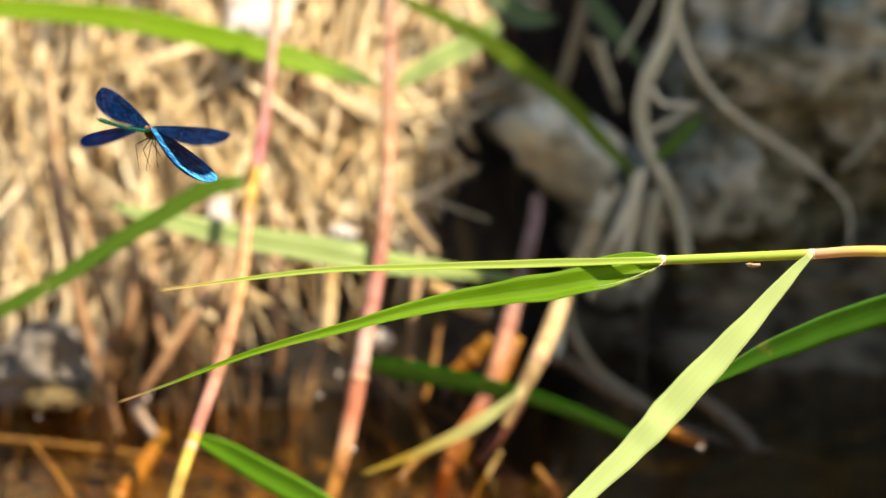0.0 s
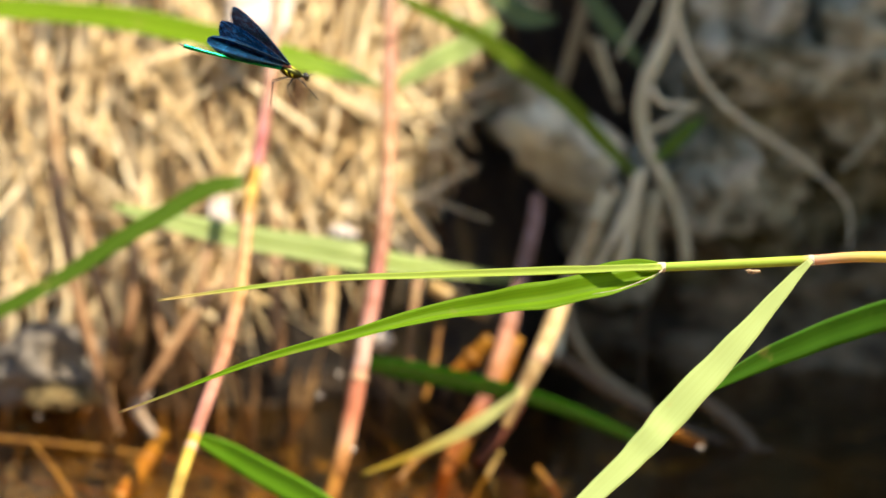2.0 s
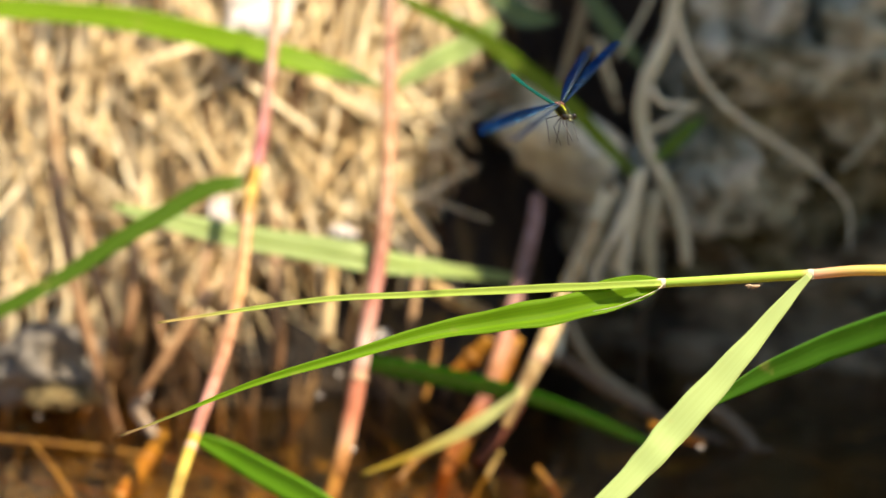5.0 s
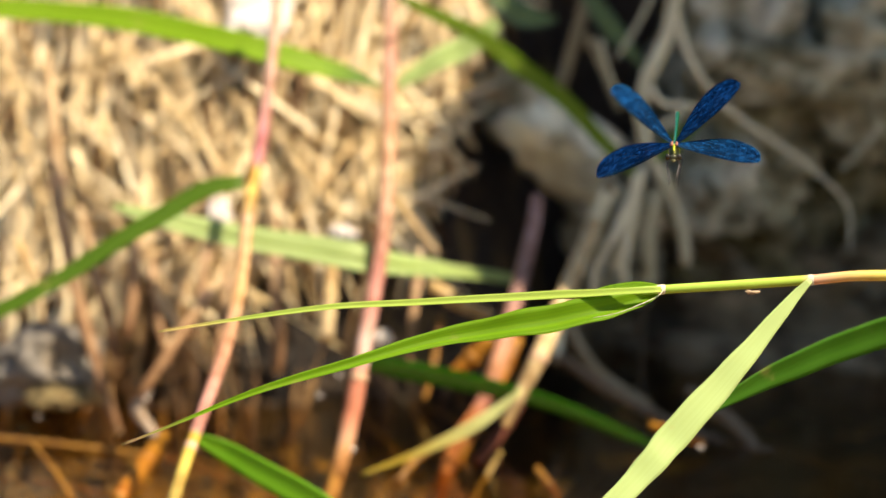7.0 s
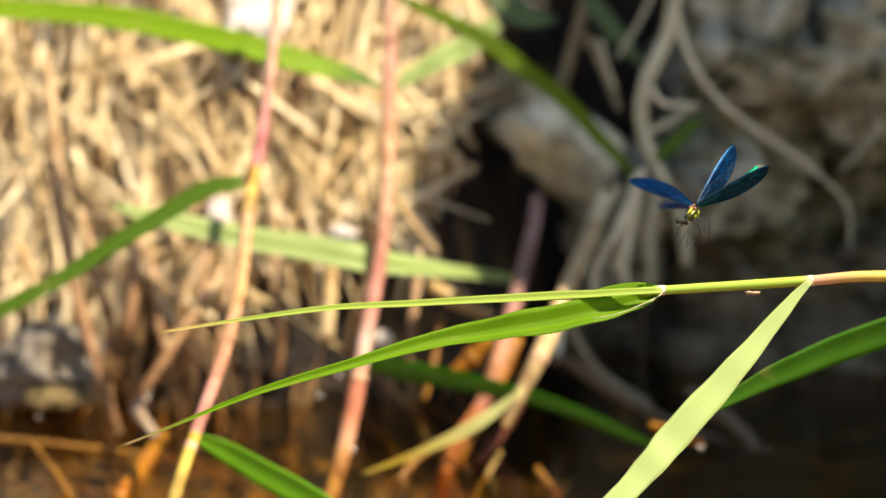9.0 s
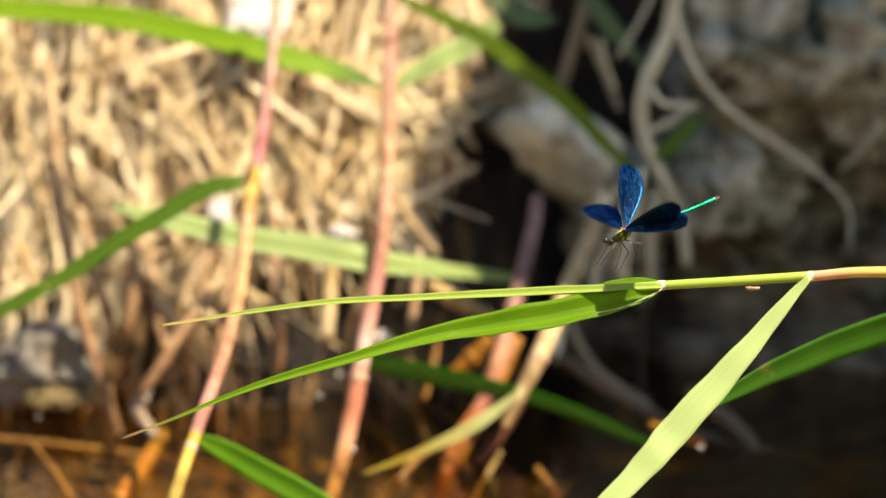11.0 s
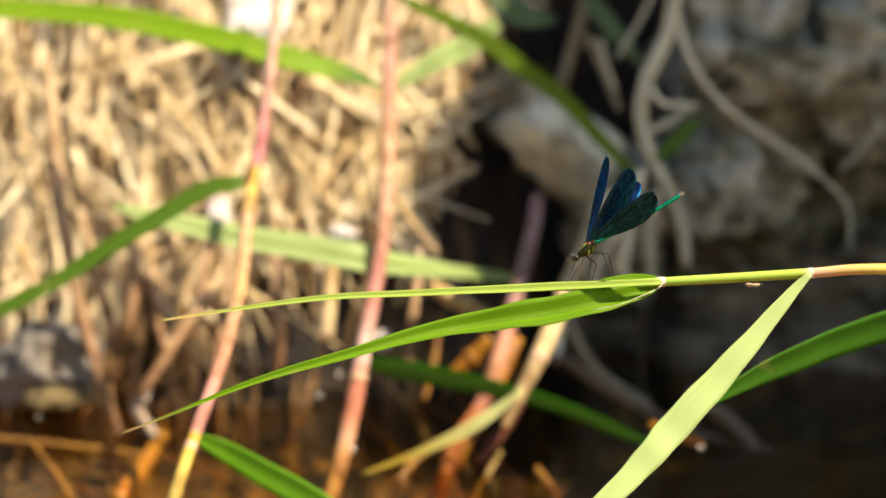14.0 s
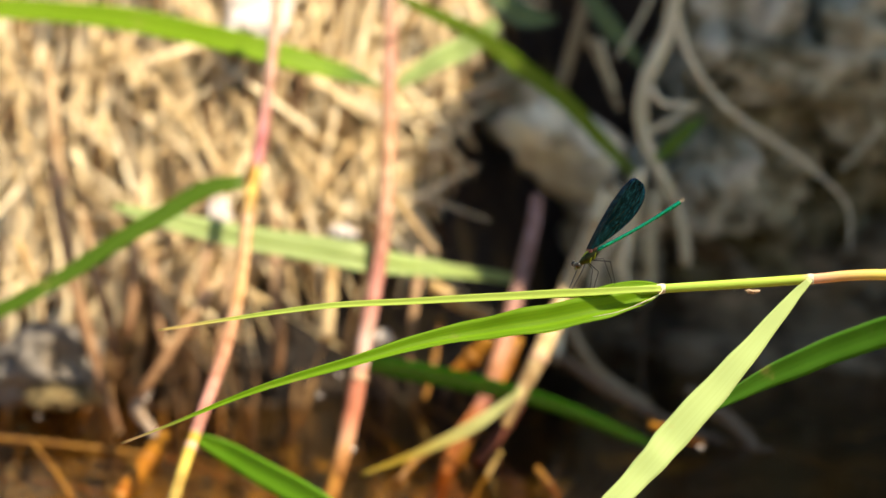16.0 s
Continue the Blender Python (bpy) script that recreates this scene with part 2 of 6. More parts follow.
wing_skin = wing_material()
vein_skin = plain("dark_blue_wing_vein", (0.02, 0.06, 0.11), 0.35, 0.6)
abdomen_skin = plain("metallic_green_abdomen", (0.008, 0.44, 0.20), 0.24, 0.9, 900.0)
joint_skin = plain("dark_green_joint", (0.006, 0.09, 0.045), 0.35, 0.7, 900.0)
thorax_skin = plain("metallic_yellow_green_thorax", (0.055, 0.062, 0.010), 0.32, 0.8, 700.0, 0.7)
stripe_skin = plain("yellow_green_stripe", (0.42, 0.46, 0.02), 0.4, 0.5, 700.0, 0.3)
copper_skin = plain("coppery_wing_base", (0.24, 0.10, 0.065), 0.5, 0.2, 800.0)
eye_skin = plain("dark_compound_eye", (0.02, 0.018, 0.012), 0.15, 0.0, 2500.0)
face_skin = plain("dark_green_face", (0.05, 0.055, 0.03), 0.35, 0.3, 900.0)
lip_skin = plain("pale_green_lip", (0.20, 0.22, 0.11), 0.4, 0.1, 900.0)
leg_skin = plain("grey_black_leg", (0.035, 0.032, 0.03), 0.35, 0.0, 900.0)
tip_skin = plain("brown_abdomen_tip", (0.20, 0.17, 0.12), 0.5, 0.0, 900.0)
midge_skin = plain("pale_brown_midge", (0.40, 0.29, 0.17), 0.5)
node_skin = plain("whitish_node_sheath", (0.60, 0.58, 0.44), 0.7)
glint_skin = plain("glint_disc", (0.14, 0.12, 0.10), 0.3, 0.0, 50.0, 0.3)


# ---- mesh helpers ----
def part(name, bm, material, parent=None, label="", smooth=True):
    """Link a bmesh as one mesh object, under a thing if one is given."""
    me = bpy.data.meshes.new(name)
    bm.to_mesh(me)
    bm.free()
    me.materials.append(material)
    if smooth:
        me.polygons.foreach_set("use_smooth", [True] * len(me.polygons))
    ob = new(name, me)
    if parent:
        ob.parent = parent
    if label:
        tagged(ob, label)
    return ob


def spline(points, steps):
    """Points along a smooth curve through rows of numbers (Catmull-Rom), evenly stepped."""
    p = np.array(points, dtype=float)
    p = np.vstack([2 * p[0] - p[1], p, 2 * p[-1] - p[-2]])
    out = []
    n = len(p) - 3
    for i in range(steps + 1):
        f = min(i / steps * n, n - 1e-6)
        j, u = int(f), f - int(f)
        a, b, c, d = p[j:j + 4]
        out.append(0.5 * (2 * b + (c - a) * u + (2 * a - 5 * b + 4 * c - d) * u * u + (3 * b - a - 3 * c + d) * u ** 3))
    return np.array(out)


def tube_into(bm, points, sides=10, steps=24, knots=(), rough=0.0, seed=0):
    """A tube through rows (x, y, z, width); knots: (share of length, swelling)."""
    uv = bm.loops.layers.uv.verify()
    c = spline(points, steps)
    rnd = random.Random(seed)
    rings = []
    side = Vector((0.31, -0.9, 0.2))
    for i, row in enumerate(c):
        at = Vector(row[:3])
        t = (Vector(c[min(i + 1, steps)][:3]) - Vector(c[max(i - 1, 0)][:3])).normalized()
        side = (side - t * side.dot(t)).normalized()
        up = t.cross(side)
        r = max(row[3], 1e-5) / 2
        f = i / steps
        for where, swell in knots:
            r *= 1 + swell * math.exp(-((f - where) * steps / 0.8) ** 2)
        ring = []
        for k in range(sides):
            a = 2 * math.pi * k / sides
            rr = r * (1 + rough * rnd.uniform(-1, 1))
            ring.append(bm.verts.new(at + (side * math.cos(a) + up * math.sin(a)) * rr))
        rings.append(ring)
    for i in range(steps):
        for k in range(sides):
            q = (k + 1) % sides
            face = bm.faces.new((rings[i][k], rings[i][q], rings[i + 1][q], rings[i + 1][k]))
            for loop, (u, v) in zip(face.loops, ((k, i), (k + 1, i), (k + 1, i + 1), (k, i + 1))):
                loop[uv].uv = (u / sides, v / steps)
    bm.faces.new(rings[0][::-1])
    bm.faces.new(rings[-1])


def tube(points, **more):
    bm = bmesh.new()
    tube_into(bm, points, **more)
    return bm


def blade_into(bm, points, steps=30, facing=(0, -1, 0.35), fold=0.18, twist=0.0, across=6, thick=0.00025, wave=0.0, seed=0):
    """A grass blade with thickness through rows (x, y, z, width): keeled along the midrib, turned towards `facing`."""
    uv = bm.loops.layers.uv.verify()
    c = spline(points, steps)
    rnd = random.Random(seed)
    ph = rnd.uniform(0, 6)
    top, low = [], []
    for i, row in enumerate(c):
        at = Vector(row[:3])
        t = (Vector(c[min(i + 1, steps)][:3]) - Vector(c[max(i - 1, 0)][:3])).normalized()
        n = Vector(facing)
        n = (n - t * n.dot(t)).normalized()
        n = Matrix.Rotation(twist * i / steps, 3, t) @ n
        s = t.cross(n)
        w = max(row[3], 0.0002) / 2
        a, b = [], []
        for k in range(across + 1):
            f = 2 * k / across - 1
            edge = 1 + wave * math.sin(i * 0.9 + ph + f * 2) * abs(f)
            q = at + s * (w * f * edge) + n * (w * fold * (abs(f) - 0.5) + w * 0.05 * math.sin(i * 0.7 + ph))
            a.append(bm.verts.new(q))
            b.append(bm.verts.new(q - n * thick * (1.2 - abs(f))))
        top.append(a)
        low.append(b)
    for i in range(steps):
        for k in range(across):
            for g, flip in ((top, False), (low, True)):
                vs = [g[i][k], g[i][k + 1], g[i + 1][k + 1], g[i + 1][k]]
                us = [(k, i), (k + 1, i), (k + 1, i + 1), (k, i + 1)]
                if flip:
                    vs, us = vs[::-1], us[::-1]
                face = bm.faces.new(vs)
                for loop, (u, v) in zip(face.loops, us):
                    loop[uv].uv = (u / across, v / steps)
        for k in (0, across):
            bm.faces.new((top[i][k], top[i + 1][k], low[i + 1][k], low[i][k]))
    for i in (0, steps):
        for k in range(across):
            bm.faces.new((top[i][k], low[i][k], low[i][k + 1], top[i][k + 1]))


def blade(points, **more):
    bm = bmesh.new()
    blade_into(bm, points, **more)
    bmesh.ops.recalc_face_normals(bm, faces=bm.faces)
    return bm


def stone(radii, seed, rough=0.25, detail=4, freq=2.0, square=2.0):
    """A lumpy stone."""
    bm = bmesh.new()
    bmesh.ops.create_icosphere(bm, subdivisions=detail, radius=1.0)
    off = Vector((seed * 3.7, seed * 1.3, seed * 2.1))
    for v in bm.verts:
        d = v.co.normalized()
        h = 1 + rough * noise.fractal(d * freq + off, 0.7, 2.2, 5) + rough * 0.9 * (noise.cell(d * 1.7 + off) - 0.5)
        if square > 2:
            d = d / (abs(d.x) ** square + abs(d.y) ** square + abs(d.z) ** square) ** (1 / square)
        v.co = Vector((d.x * radii[0], d.y * radii[1], d.z * radii[2])) * h
    return bm


def thing(name, at, label, category, group="", kind=""):
    e = new(name)
    e.empty_display_size = 0.01
    e.location = at
    return tagged(e, label, category, group, kind)


def rel(points, at):
    """Rows (x, y, z, ...) seen from the base of a thing."""
    return [(p[0] - at[0], p[1] - at[1], p[2] - at[2], *p[3:]) for p in points]


# ---- the setting ----
BANK_SLOPE = 2.5


def bank_line(x):
    """How far off the water meets the bank."""
    f = min(1.0, max(0.0, (x - 0.002) / 0.08))
    return 2.02 + 0.2 * f * f * (3 - 2 * f) + 0.02 * math.sin(x * 9) + 0.012 * math.sin(x * 23 + 1)


def ground_height(x, y):
    s = y - bank_line(x)
    bed = -0.05 - 0.02 * math.sin(x * 3 + y * 2)
    if s < -0.04:
        h = bed
    else:
        f = s + 0.04
        h = bed + min(f * BANK_SLOPE, 0.42) + 0.05 * max(f - 0.16, 0)
    # unseen bank behind the camera, added to darken what the wings reflect
    if y < -1.2:
        h += min((-1.2 - y) * 1.3, 2.6)
    near = max(0, 1 - abs(y - 2) / 3)
    return h + 0.022 * near * noise.fractal(Vector((x * 9, y * 9, 3)), 0.8, 2.0, 4)


def ground():
    def spread(lo, hi, mid, n):
        inner = np.linspace(lo, hi, n)
        outer = [mid + s * r for r in (1.6, 3, 6, 14, 40, 120, 400, 1500) for s in (-1, 1)]
        return np.array(sorted([*inner, *[o for o in outer if o < lo - 0.2 or o > hi + 0.2]]))
    xs, ys = spread(-0.7, 0.7, 0, 90), spread(1.2, 2.9, 1.6, 110)
    verts = [(x, y, ground_height(x, y)) for y in ys for x in xs]
    n = len(xs)
    faces = [(j * n + i, j * n + i + 1, (j + 1) * n + i + 1, (j + 1) * n + i) for j in range(len(ys) - 1) for i in range(n - 1)]
    me = bpy.data.meshes.new("ground")
    me.from_pydata(verts, [], faces)
    me.polygons.foreach_set("use_smooth", [True] * len(faces))
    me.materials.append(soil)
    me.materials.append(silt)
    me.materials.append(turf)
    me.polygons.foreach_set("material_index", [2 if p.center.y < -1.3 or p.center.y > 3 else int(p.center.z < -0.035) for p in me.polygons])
    tagged(new("ground", me), "brown soil of the stream bed and steep bank, darkened for shade in hollows", "ground", kind="structure")


def water():
    bm = bmesh.new()
    xs, ys = np.linspace(-40, 40, 41), np.linspace(-1.6, 2.25, 30)
    grid = [[bm.verts.new((x, y, 0)) for x in xs] for y in ys]
    for j in range(len(ys) - 1):
        for i in range(len(xs) - 1):
            bm.faces.new((grid[j][i], grid[j][i + 1], grid[j + 1][i + 1], grid[j + 1][i]))
    tagged(part("water", bm, water_skin), "shallow brown stream water with faint ripples", "water", kind="structure")


ground()
water()


def lump(name, at, radii, seed, material, label, category="rock", turn=0, tilt=0, lean=0, **more):
    ob = part(name, stone(radii, seed, **more), material)
    ob.matrix_basis = pose(*at, tilt, lean, turn)
    return tagged(ob, label, category, "rocks of the bank")


# rocks of the shaded bank
lump("boulder", (0.1827, 2.1921, 0.1402), (0.055, 0.09, 0.085), 3, brown_rock, "large grey-brown boulder in the shade of the bank", detail=5, square=3)
lump("boulder", (0.2262, 2.14, 0.1785), (0.080, 0.085, 0.054), 6, brown_rock, "broad grey-brown boulder jutting out of the shaded bank", detail=5, square=3)
lump("boulder", (0.262, 2.262, 0.085), (0.075, 0.10, 0.12), 13, mossy_shade_rock, "tall mossy boulder set back, coloured dark for the jutting one's shade", detail=5, square=3)
lump("boulder", (0.1924, 2.1968, 0.0515), (0.060, 0.08, 0.05), 9, mossy_shade_rock, "mossy brown boulder low in the shaded bank", detail=5, square=3)
lump("boulder", (0.2198, 2.165, 0.0073), (0.16, 0.10, 0.080), 8, dark_rock, "low boulder at the water's edge, coloured dark for undercut shade", detail=5)
lump("rock", (0.0667, 2.045, 0.1345), (0.037, 0.03, 0.019), 5, tan_rock, "pale brown angular rock sticking out of the bank", turn=10, tilt=-25, lean=38, square=5, rough=0.2)
lump("rock", (0.0322, 2.1224, 0.1479), (0.028, 0.03, 0.022), 11, brown_rock, "brown earthy rock in the shaded bank")
lump("rock", (0.1069, 2.1296, 0.0736), (0.035, 0.03, 0.05), 14, grey_rock, "grey upright rock behind hanging roots")
lump("rock", (0.1594, 2.07, 0.112), (0.034, 0.03, 0.032), 17, grey_rock, "grey-brown rock wedged under the root")
lump("rock", (0.1769, 2.09, 0.1977), (0.034, 0.04, 0.042), 19, grey_rock, "pale grey rock behind the forked root", square=3)
lump("stone", (-0.219, 1.9498, 0.027), (0.036, 0.03, 0.023), 21, wet_stone, "grey-blue stone at the foot of the reed litter", "stone")
lump("stone", (-0.208, 1.9164, 0.0155), (0.022, 0.018, 0.0048), 24, ochre_stone, "flat ochre stone at the waterline", "stone")
lump("stone", (-0.1046, 2.0150, 0.2150), (0.019, 0.003, 0.024), 27, pale_stone, tilt=-52, label= "bleached white stone among dry reeds", category="stone")
lump("stone", (-0.0342, 1.93, 0.0443), (0.006, 0.005, 0.006), 33, pale_stone, "small pale stone at the foot of the bank", "stone")
lump("stone", (-0.0555, 1.9511, 0.0976), (0.008, 0.005, 0.008), 28, pale_stone, tilt=-38, label= "small bleached stone among dry reeds", category="stone")
lump("stone", (-0.1222, 1.9434, 0.1121), (0.007, 0.005, 0.010), 29, pale_stone, tilt=-38, label= "tiny bleached stone among dry reeds", category="stone")
# unseen overhangs added to shade the bank, and an unseen rock face carrying them
lump("unseen_cliff", (0.95, 2.78, 0.40), (0.6, 0.34, 0.52), 41, grey_rock, "unseen grey rock face added to carry the shading overhang", detail=5, rough=0.1, square=7)
lump("shade_ledge", (0.832, 2.175, 0.80), (0.46, 0.47, 0.13), 31, grey_rock, "unseen rock overhang added to shade the bank", detail=5, rough=0.1, square=7)
lump("shade_ledge", (0.99, 1.93, 0.82), (0.46, 0.42, 0.11), 37, grey_rock, "unseen rock slab added to shade the dark water", detail=5, rough=0.1, square=7)


# ---- dry litter ----
def bank_face(x, z):
    """Distance at which the bank stands at height z."""
    y = bank_line(x) - 0.04 + (z + 0.05) / BANK_SLOPE
    return y


def straw_into(bm, rnd, x, y, z, ln, w, a, centre=(0, 0, 0)):
    """One dry straw or torn leaf about a point, leaning at angle a from upright."""
    dx, dz = math.sin(a) * ln / 2, math.cos(a) * ln / 2
    lean = dz / BANK_SLOPE
    bow = rnd.uniform(-0.07, 0.07) * ln
    rows = [(x - dx, y - lean, z - dz, w * 0.7), (x + bow * 0.4, y - rnd.uniform(-0.003, 0.008), z, w), (x + dx, y + lean, z + dz, w * rnd.uniform(0.2, 0.8))]
    rows = rel(rows, centre)
    if rnd.random() < 0.4:
        tube_into(bm, [(*r[:3], r[3] * 0.7) for r in rows], sides=6, steps=5)
    else:
        blade_into(bm, rows, steps=6, across=2, facing=(rnd.uniform(-0.6, 0.9), -0.8, rnd.uniform(0.0, 1.2)), fold=rnd.uniform(0, 0.6), twist=rnd.uniform(-0.7, 0.7))


def edge_of_litter(z):
    """How far to the right the sunlit mat reaches."""
    return 1.0 if z < 0.03 else -0.012 + 0.55 * max(0.0, z - 0.12)


def straw_lean(rnd, tilt):
    return rnd.uniform(-1.5, 1.5) if rnd.random() < 0.25 else rnd.gauss(0.0, tilt)


def hollow(x, z):
    """Gaps in the mat, more of them towards its foot."""
    return noise.noise(Vector((x * 34, z * 20, 5.0))) + 0.5 * noise.noise(Vector((x * 80, z * 46, 9.0))) > 0.46 - 0.35 * max(0.0, 0.13 - z) / 0.1


def bare(x, z):
    """The foot of the bank, where little straw covers the soil darkened for shade."""
    return x > -0.115 and 0 < z < 0.09


def litter(name, count, seed, material, label, x_range, z_range, lengths, widths, tilt, out, gaps=False):
    rnd = random.Random(seed)
    bm = bmesh.new()
    for i in range(count):
        x, z = rnd.uniform(*x_range), rnd.uniform(*z_range)
        if x > edge_of_litter(z) or (gaps and hollow(x, z)) or (bare(x, z) and rnd.random() < 0.985):
            continue
        y = bank_face(x, max(z, 0)) - rnd.uniform(*out)
        straw_into(bm, rnd, x, y, z, rnd.uniform(*lengths), rnd.uniform(*widths), straw_lean(rnd, tilt))
    return tagged(part(name, bm, material), label, "dry reeds", kind="stuff")


litter("reed_litter", 4600, 4, straw, "tangled mat of sun-bleached dry reed straw on the bank", (-0.40, 0.045), (0.055, 0.34), (0.03, 0.10), (0.0012, 0.0052), 0.42, (0.0, 0.035), True)
litter("wet_litter", 620, 6, brown_straw, "wet brown reed litter at the foot of the bank", (-0.40, 0.05), (-0.01, 0.085), (0.03, 0.09), (0.0014, 0.0042), 0.2, (0.0, 0.03))
litter("drowned_litter", 260, 7, bed_straw, "drowned brown reed litter on the stream bed", (-0.4, 0.05), (-0.05, -0.03), (0.03, 0.1), (0.002, 0.005), 1.4, (0.0, 0.3))


def loose_straws(count, seed):
    """Single straws and torn leaves that lie on the mat."""
    rnd = random.Random(seed)
    for i in range(count):
        x, z = rnd.uniform(-0.28, -0.022), rnd.uniform(0.055, 0.26)
        if bare(x, z):
            z += 0.06
        y = bank_face(x, z) - rnd.uniform(0.02, 0.04)
        ln, a = rnd.uniform(0.05, 0.15), straw_lean(rnd, 0.45)
        bm = bmesh.new()
        straw_into(bm, rnd, x, y, z, ln, rnd.uniform(0.0014, 0.0036), a, (x, y, z))
        ob = part("dry_straw", bm, loose_straw)
        ob.location = (x, y, z)
        tagged(ob, "bleached dry reed straw lying on the litter", "dry reed", "loose straws on the bank")


loose_straws(270, 12)


# ---- reeds and blades behind the shoot ----
def reed(name, rows, material, label, knots=(), leaves=(), steps=40):
    base = rows[0][:3]
    top = thing(name, base, label, "reed", "standing reeds")
    part("culm", tube(rel(rows, base), steps=steps, sides=12), material, top)
    c = spline(rows, steps)
    for f, col in knots:
        p = c[int(f * steps)]
        q = c[int(f * steps) + 1]
        d = (Vector(q[:3]) - Vector(p[:3])).normalized() * 0.0022
        a = Vector(p[:3]) - Vector(base)
        part("node", tube([(*(a - d), p[3] * 1.02), (*a, p[3] * 1.1), (*(a + d), p[3] * 1.02)], steps=6, sides=12), col, top)
    for pts, mat, kw in leaves:
        part("leaf", blade(rel(pts, base), **kw), mat, top)
    return top


rib_skin = plain("green_midrib", (0.24, 0.34, 0.05), 0.6)
ring_skin = plain("tan_culm_node", (0.55, 0.36, 0.22), 0.7)
reed("reed", [(-0.1336, 1.609, 0.0011, 0.0059), (-0.1231, 1.62, 0.0358, 0.0059), (-0.1159, 1.645, 0.0568, 0.0059), (-0.1043, 1.69, 0.0879, 0.0065), (-0.0993, 1.74, 0.1116, 0.0067), (-0.0978, 1.79, 0.1399, 0.0064), (-0.0939, 1.82, 0.1641, 0.0066), (-0.0887, 1.85, 0.2038, 0.0061), (-0.0849, 1.88, 0.2536, 0.0062)], pink_culm,
     "standing reed with pink and yellow stem in the stream", [(0.245, ring_skin), (0.62, ring_skin)],
     [([(-0.1005, 1.79, 0.1537, 0.008), (-0.1203, 1.79, 0.1491, 0.01), (-0.1428, 1.785, 0.1363, 0.01), (-0.1681, 1.78, 0.1215, 0.0095), (-0.1934, 1.775, 0.1057, 0.0085), (-0.227, 1.77, 0.0888, 0.0079), (-0.2556, 1.77, 0.0773, 0.0029)], dark_leaf, dict(facing=(0, -0.6, 0.5))),
      ([(-0.1149, 1.649, 0.0545, 0.0053), (-0.1016, 1.6478, 0.048, 0.0101), (-0.0826, 1.6362, 0.0399, 0.0121), (-0.0586, 1.6242, 0.0294, 0.012), (-0.027, 1.6114, 0.0139, 0.0052)], mid_leaf, dict(facing=(0, -0.9, 0.1)))])
reed("reed", [(-0.0631, 1.7472, -0.0217, 0.0081), (-0.0522, 1.7634, 0.0121, 0.0081), (-0.0453, 1.7785, 0.0406, 0.0087), (-0.039, 1.7948, 0.0752, 0.008), (-0.033, 1.8204, 0.1055, 0.0081), (-0.0293, 1.8467, 0.1394, 0.0076), (-0.0283, 1.8836, 0.1757, 0.0078), (-0.0284, 1.9217, 0.2192, 0.0074), (-0.0281, 1.9469, 0.2471, 0.0075)], red_culm,
     "standing reed with a reddish stem and pale bands", [(0.3, ring_skin), (0.66, ring_skin)],
     [([(-0.0333, 1.8861, 0.1898, 0.003), (-0.0548, 1.8873, 0.1968, 0.0119), (-0.0845, 1.8888, 0.205, 0.0155), (-0.1208, 1.9004, 0.2132, 0.0162), (-0.1606, 1.9219, 0.2189, 0.0172), (-0.2067, 1.9428, 0.2222, 0.0152), (-0.2491, 1.9532, 0.2236, 0.0143)], lime_leaf, dict(facing=(0.1, -0.7, 0.7)))])
reed("reed", [(-0.007, 1.8055, -0.0369, 0.0076), (0.0047, 1.8136, 0.009, 0.0076), (0.0193, 1.8274, 0.0298, 0.0082), (0.0297, 1.8418, 0.0537, 0.0088), (0.0396, 1.8965, 0.0763, 0.0082), (0.0498, 1.9472, 0.1045, 0.0077), (0.0519, 1.97, 0.1165, 0.0066)], mauve_culm,
     "standing reed with a mauve stem half in shade", [(0.42, ring_skin)])
reed("reed", [(0.0314, 1.7963, 0.0264, 0.0046), (0.0349, 1.7976, 0.0335, 0.0058), (0.0406, 1.7996, 0.0448, 0.0075), (0.0524, 1.8134, 0.0655, 0.0096), (0.0646, 1.8769, 0.0801, 0.009), (0.0794, 1.9511, 0.0976, 0.0078), (0.0946, 2.0152, 0.1157, 0.0067)], tan_culm,
     "tan dried reed stem leaning towards the rocks", [(0.45, ring_skin)])


def loose_blade(rows, mat, label, **kw):
    base = rows[0][:3]
    ob = part("grass_blade", blade(rel(rows, base), **kw), mat)
    ob.location = base
    rib = [(x, y, z, max(w * 0.09, 0.0003)) for x, y, z, w in rel(rows, base)]
    part("midrib", tube(rib, sides=6, steps=24), rib_skin, ob)
    return tagged(ob, label, "grass blade", "blades behind the shoot")


loose_blade([(-0.025, 1.9, 0.2373, 0.0036), (-0.0096, 1.9094, 0.2273, 0.0058), (0.0084, 1.9189, 0.2181, 0.0078), (0.0231, 1.9283, 0.2088, 0.009), (0.037, 1.9378, 0.1965, 0.01), (0.0525, 1.9472, 0.1849, 0.0098), (0.0682, 1.9567, 0.1712, 0.0091), (0.0843, 1.9661, 0.1524, 0.0077), (0.0973, 1.9756, 0.1378, 0.0061), (0.1082, 1.985, 0.1252, 0.0026)], olive_leaf, "long olive-green grass blade hanging across the rocks", facing=(0.1, -0.8, 0.15))
loose_blade([(-0.1701, 1.8356, 0.1338, 0.0041), (-0.141, 1.8342, 0.1261, 0.0117), (-0.106, 1.8329, 0.1186, 0.0146), (-0.0711, 1.8318, 0.1123, 0.0163), (-0.0361, 1.8308, 0.1066, 0.0181), (-0.0012, 1.8791, 0.0924, 0.0173), (0.0234, 1.9376, 0.0786, 0.0142), (0.041, 1.9667, 0.0714, 0.0056)], soft_leaf, "dull pale green grass blade lying level over the litter", facing=(0, -0.7, 0.7))
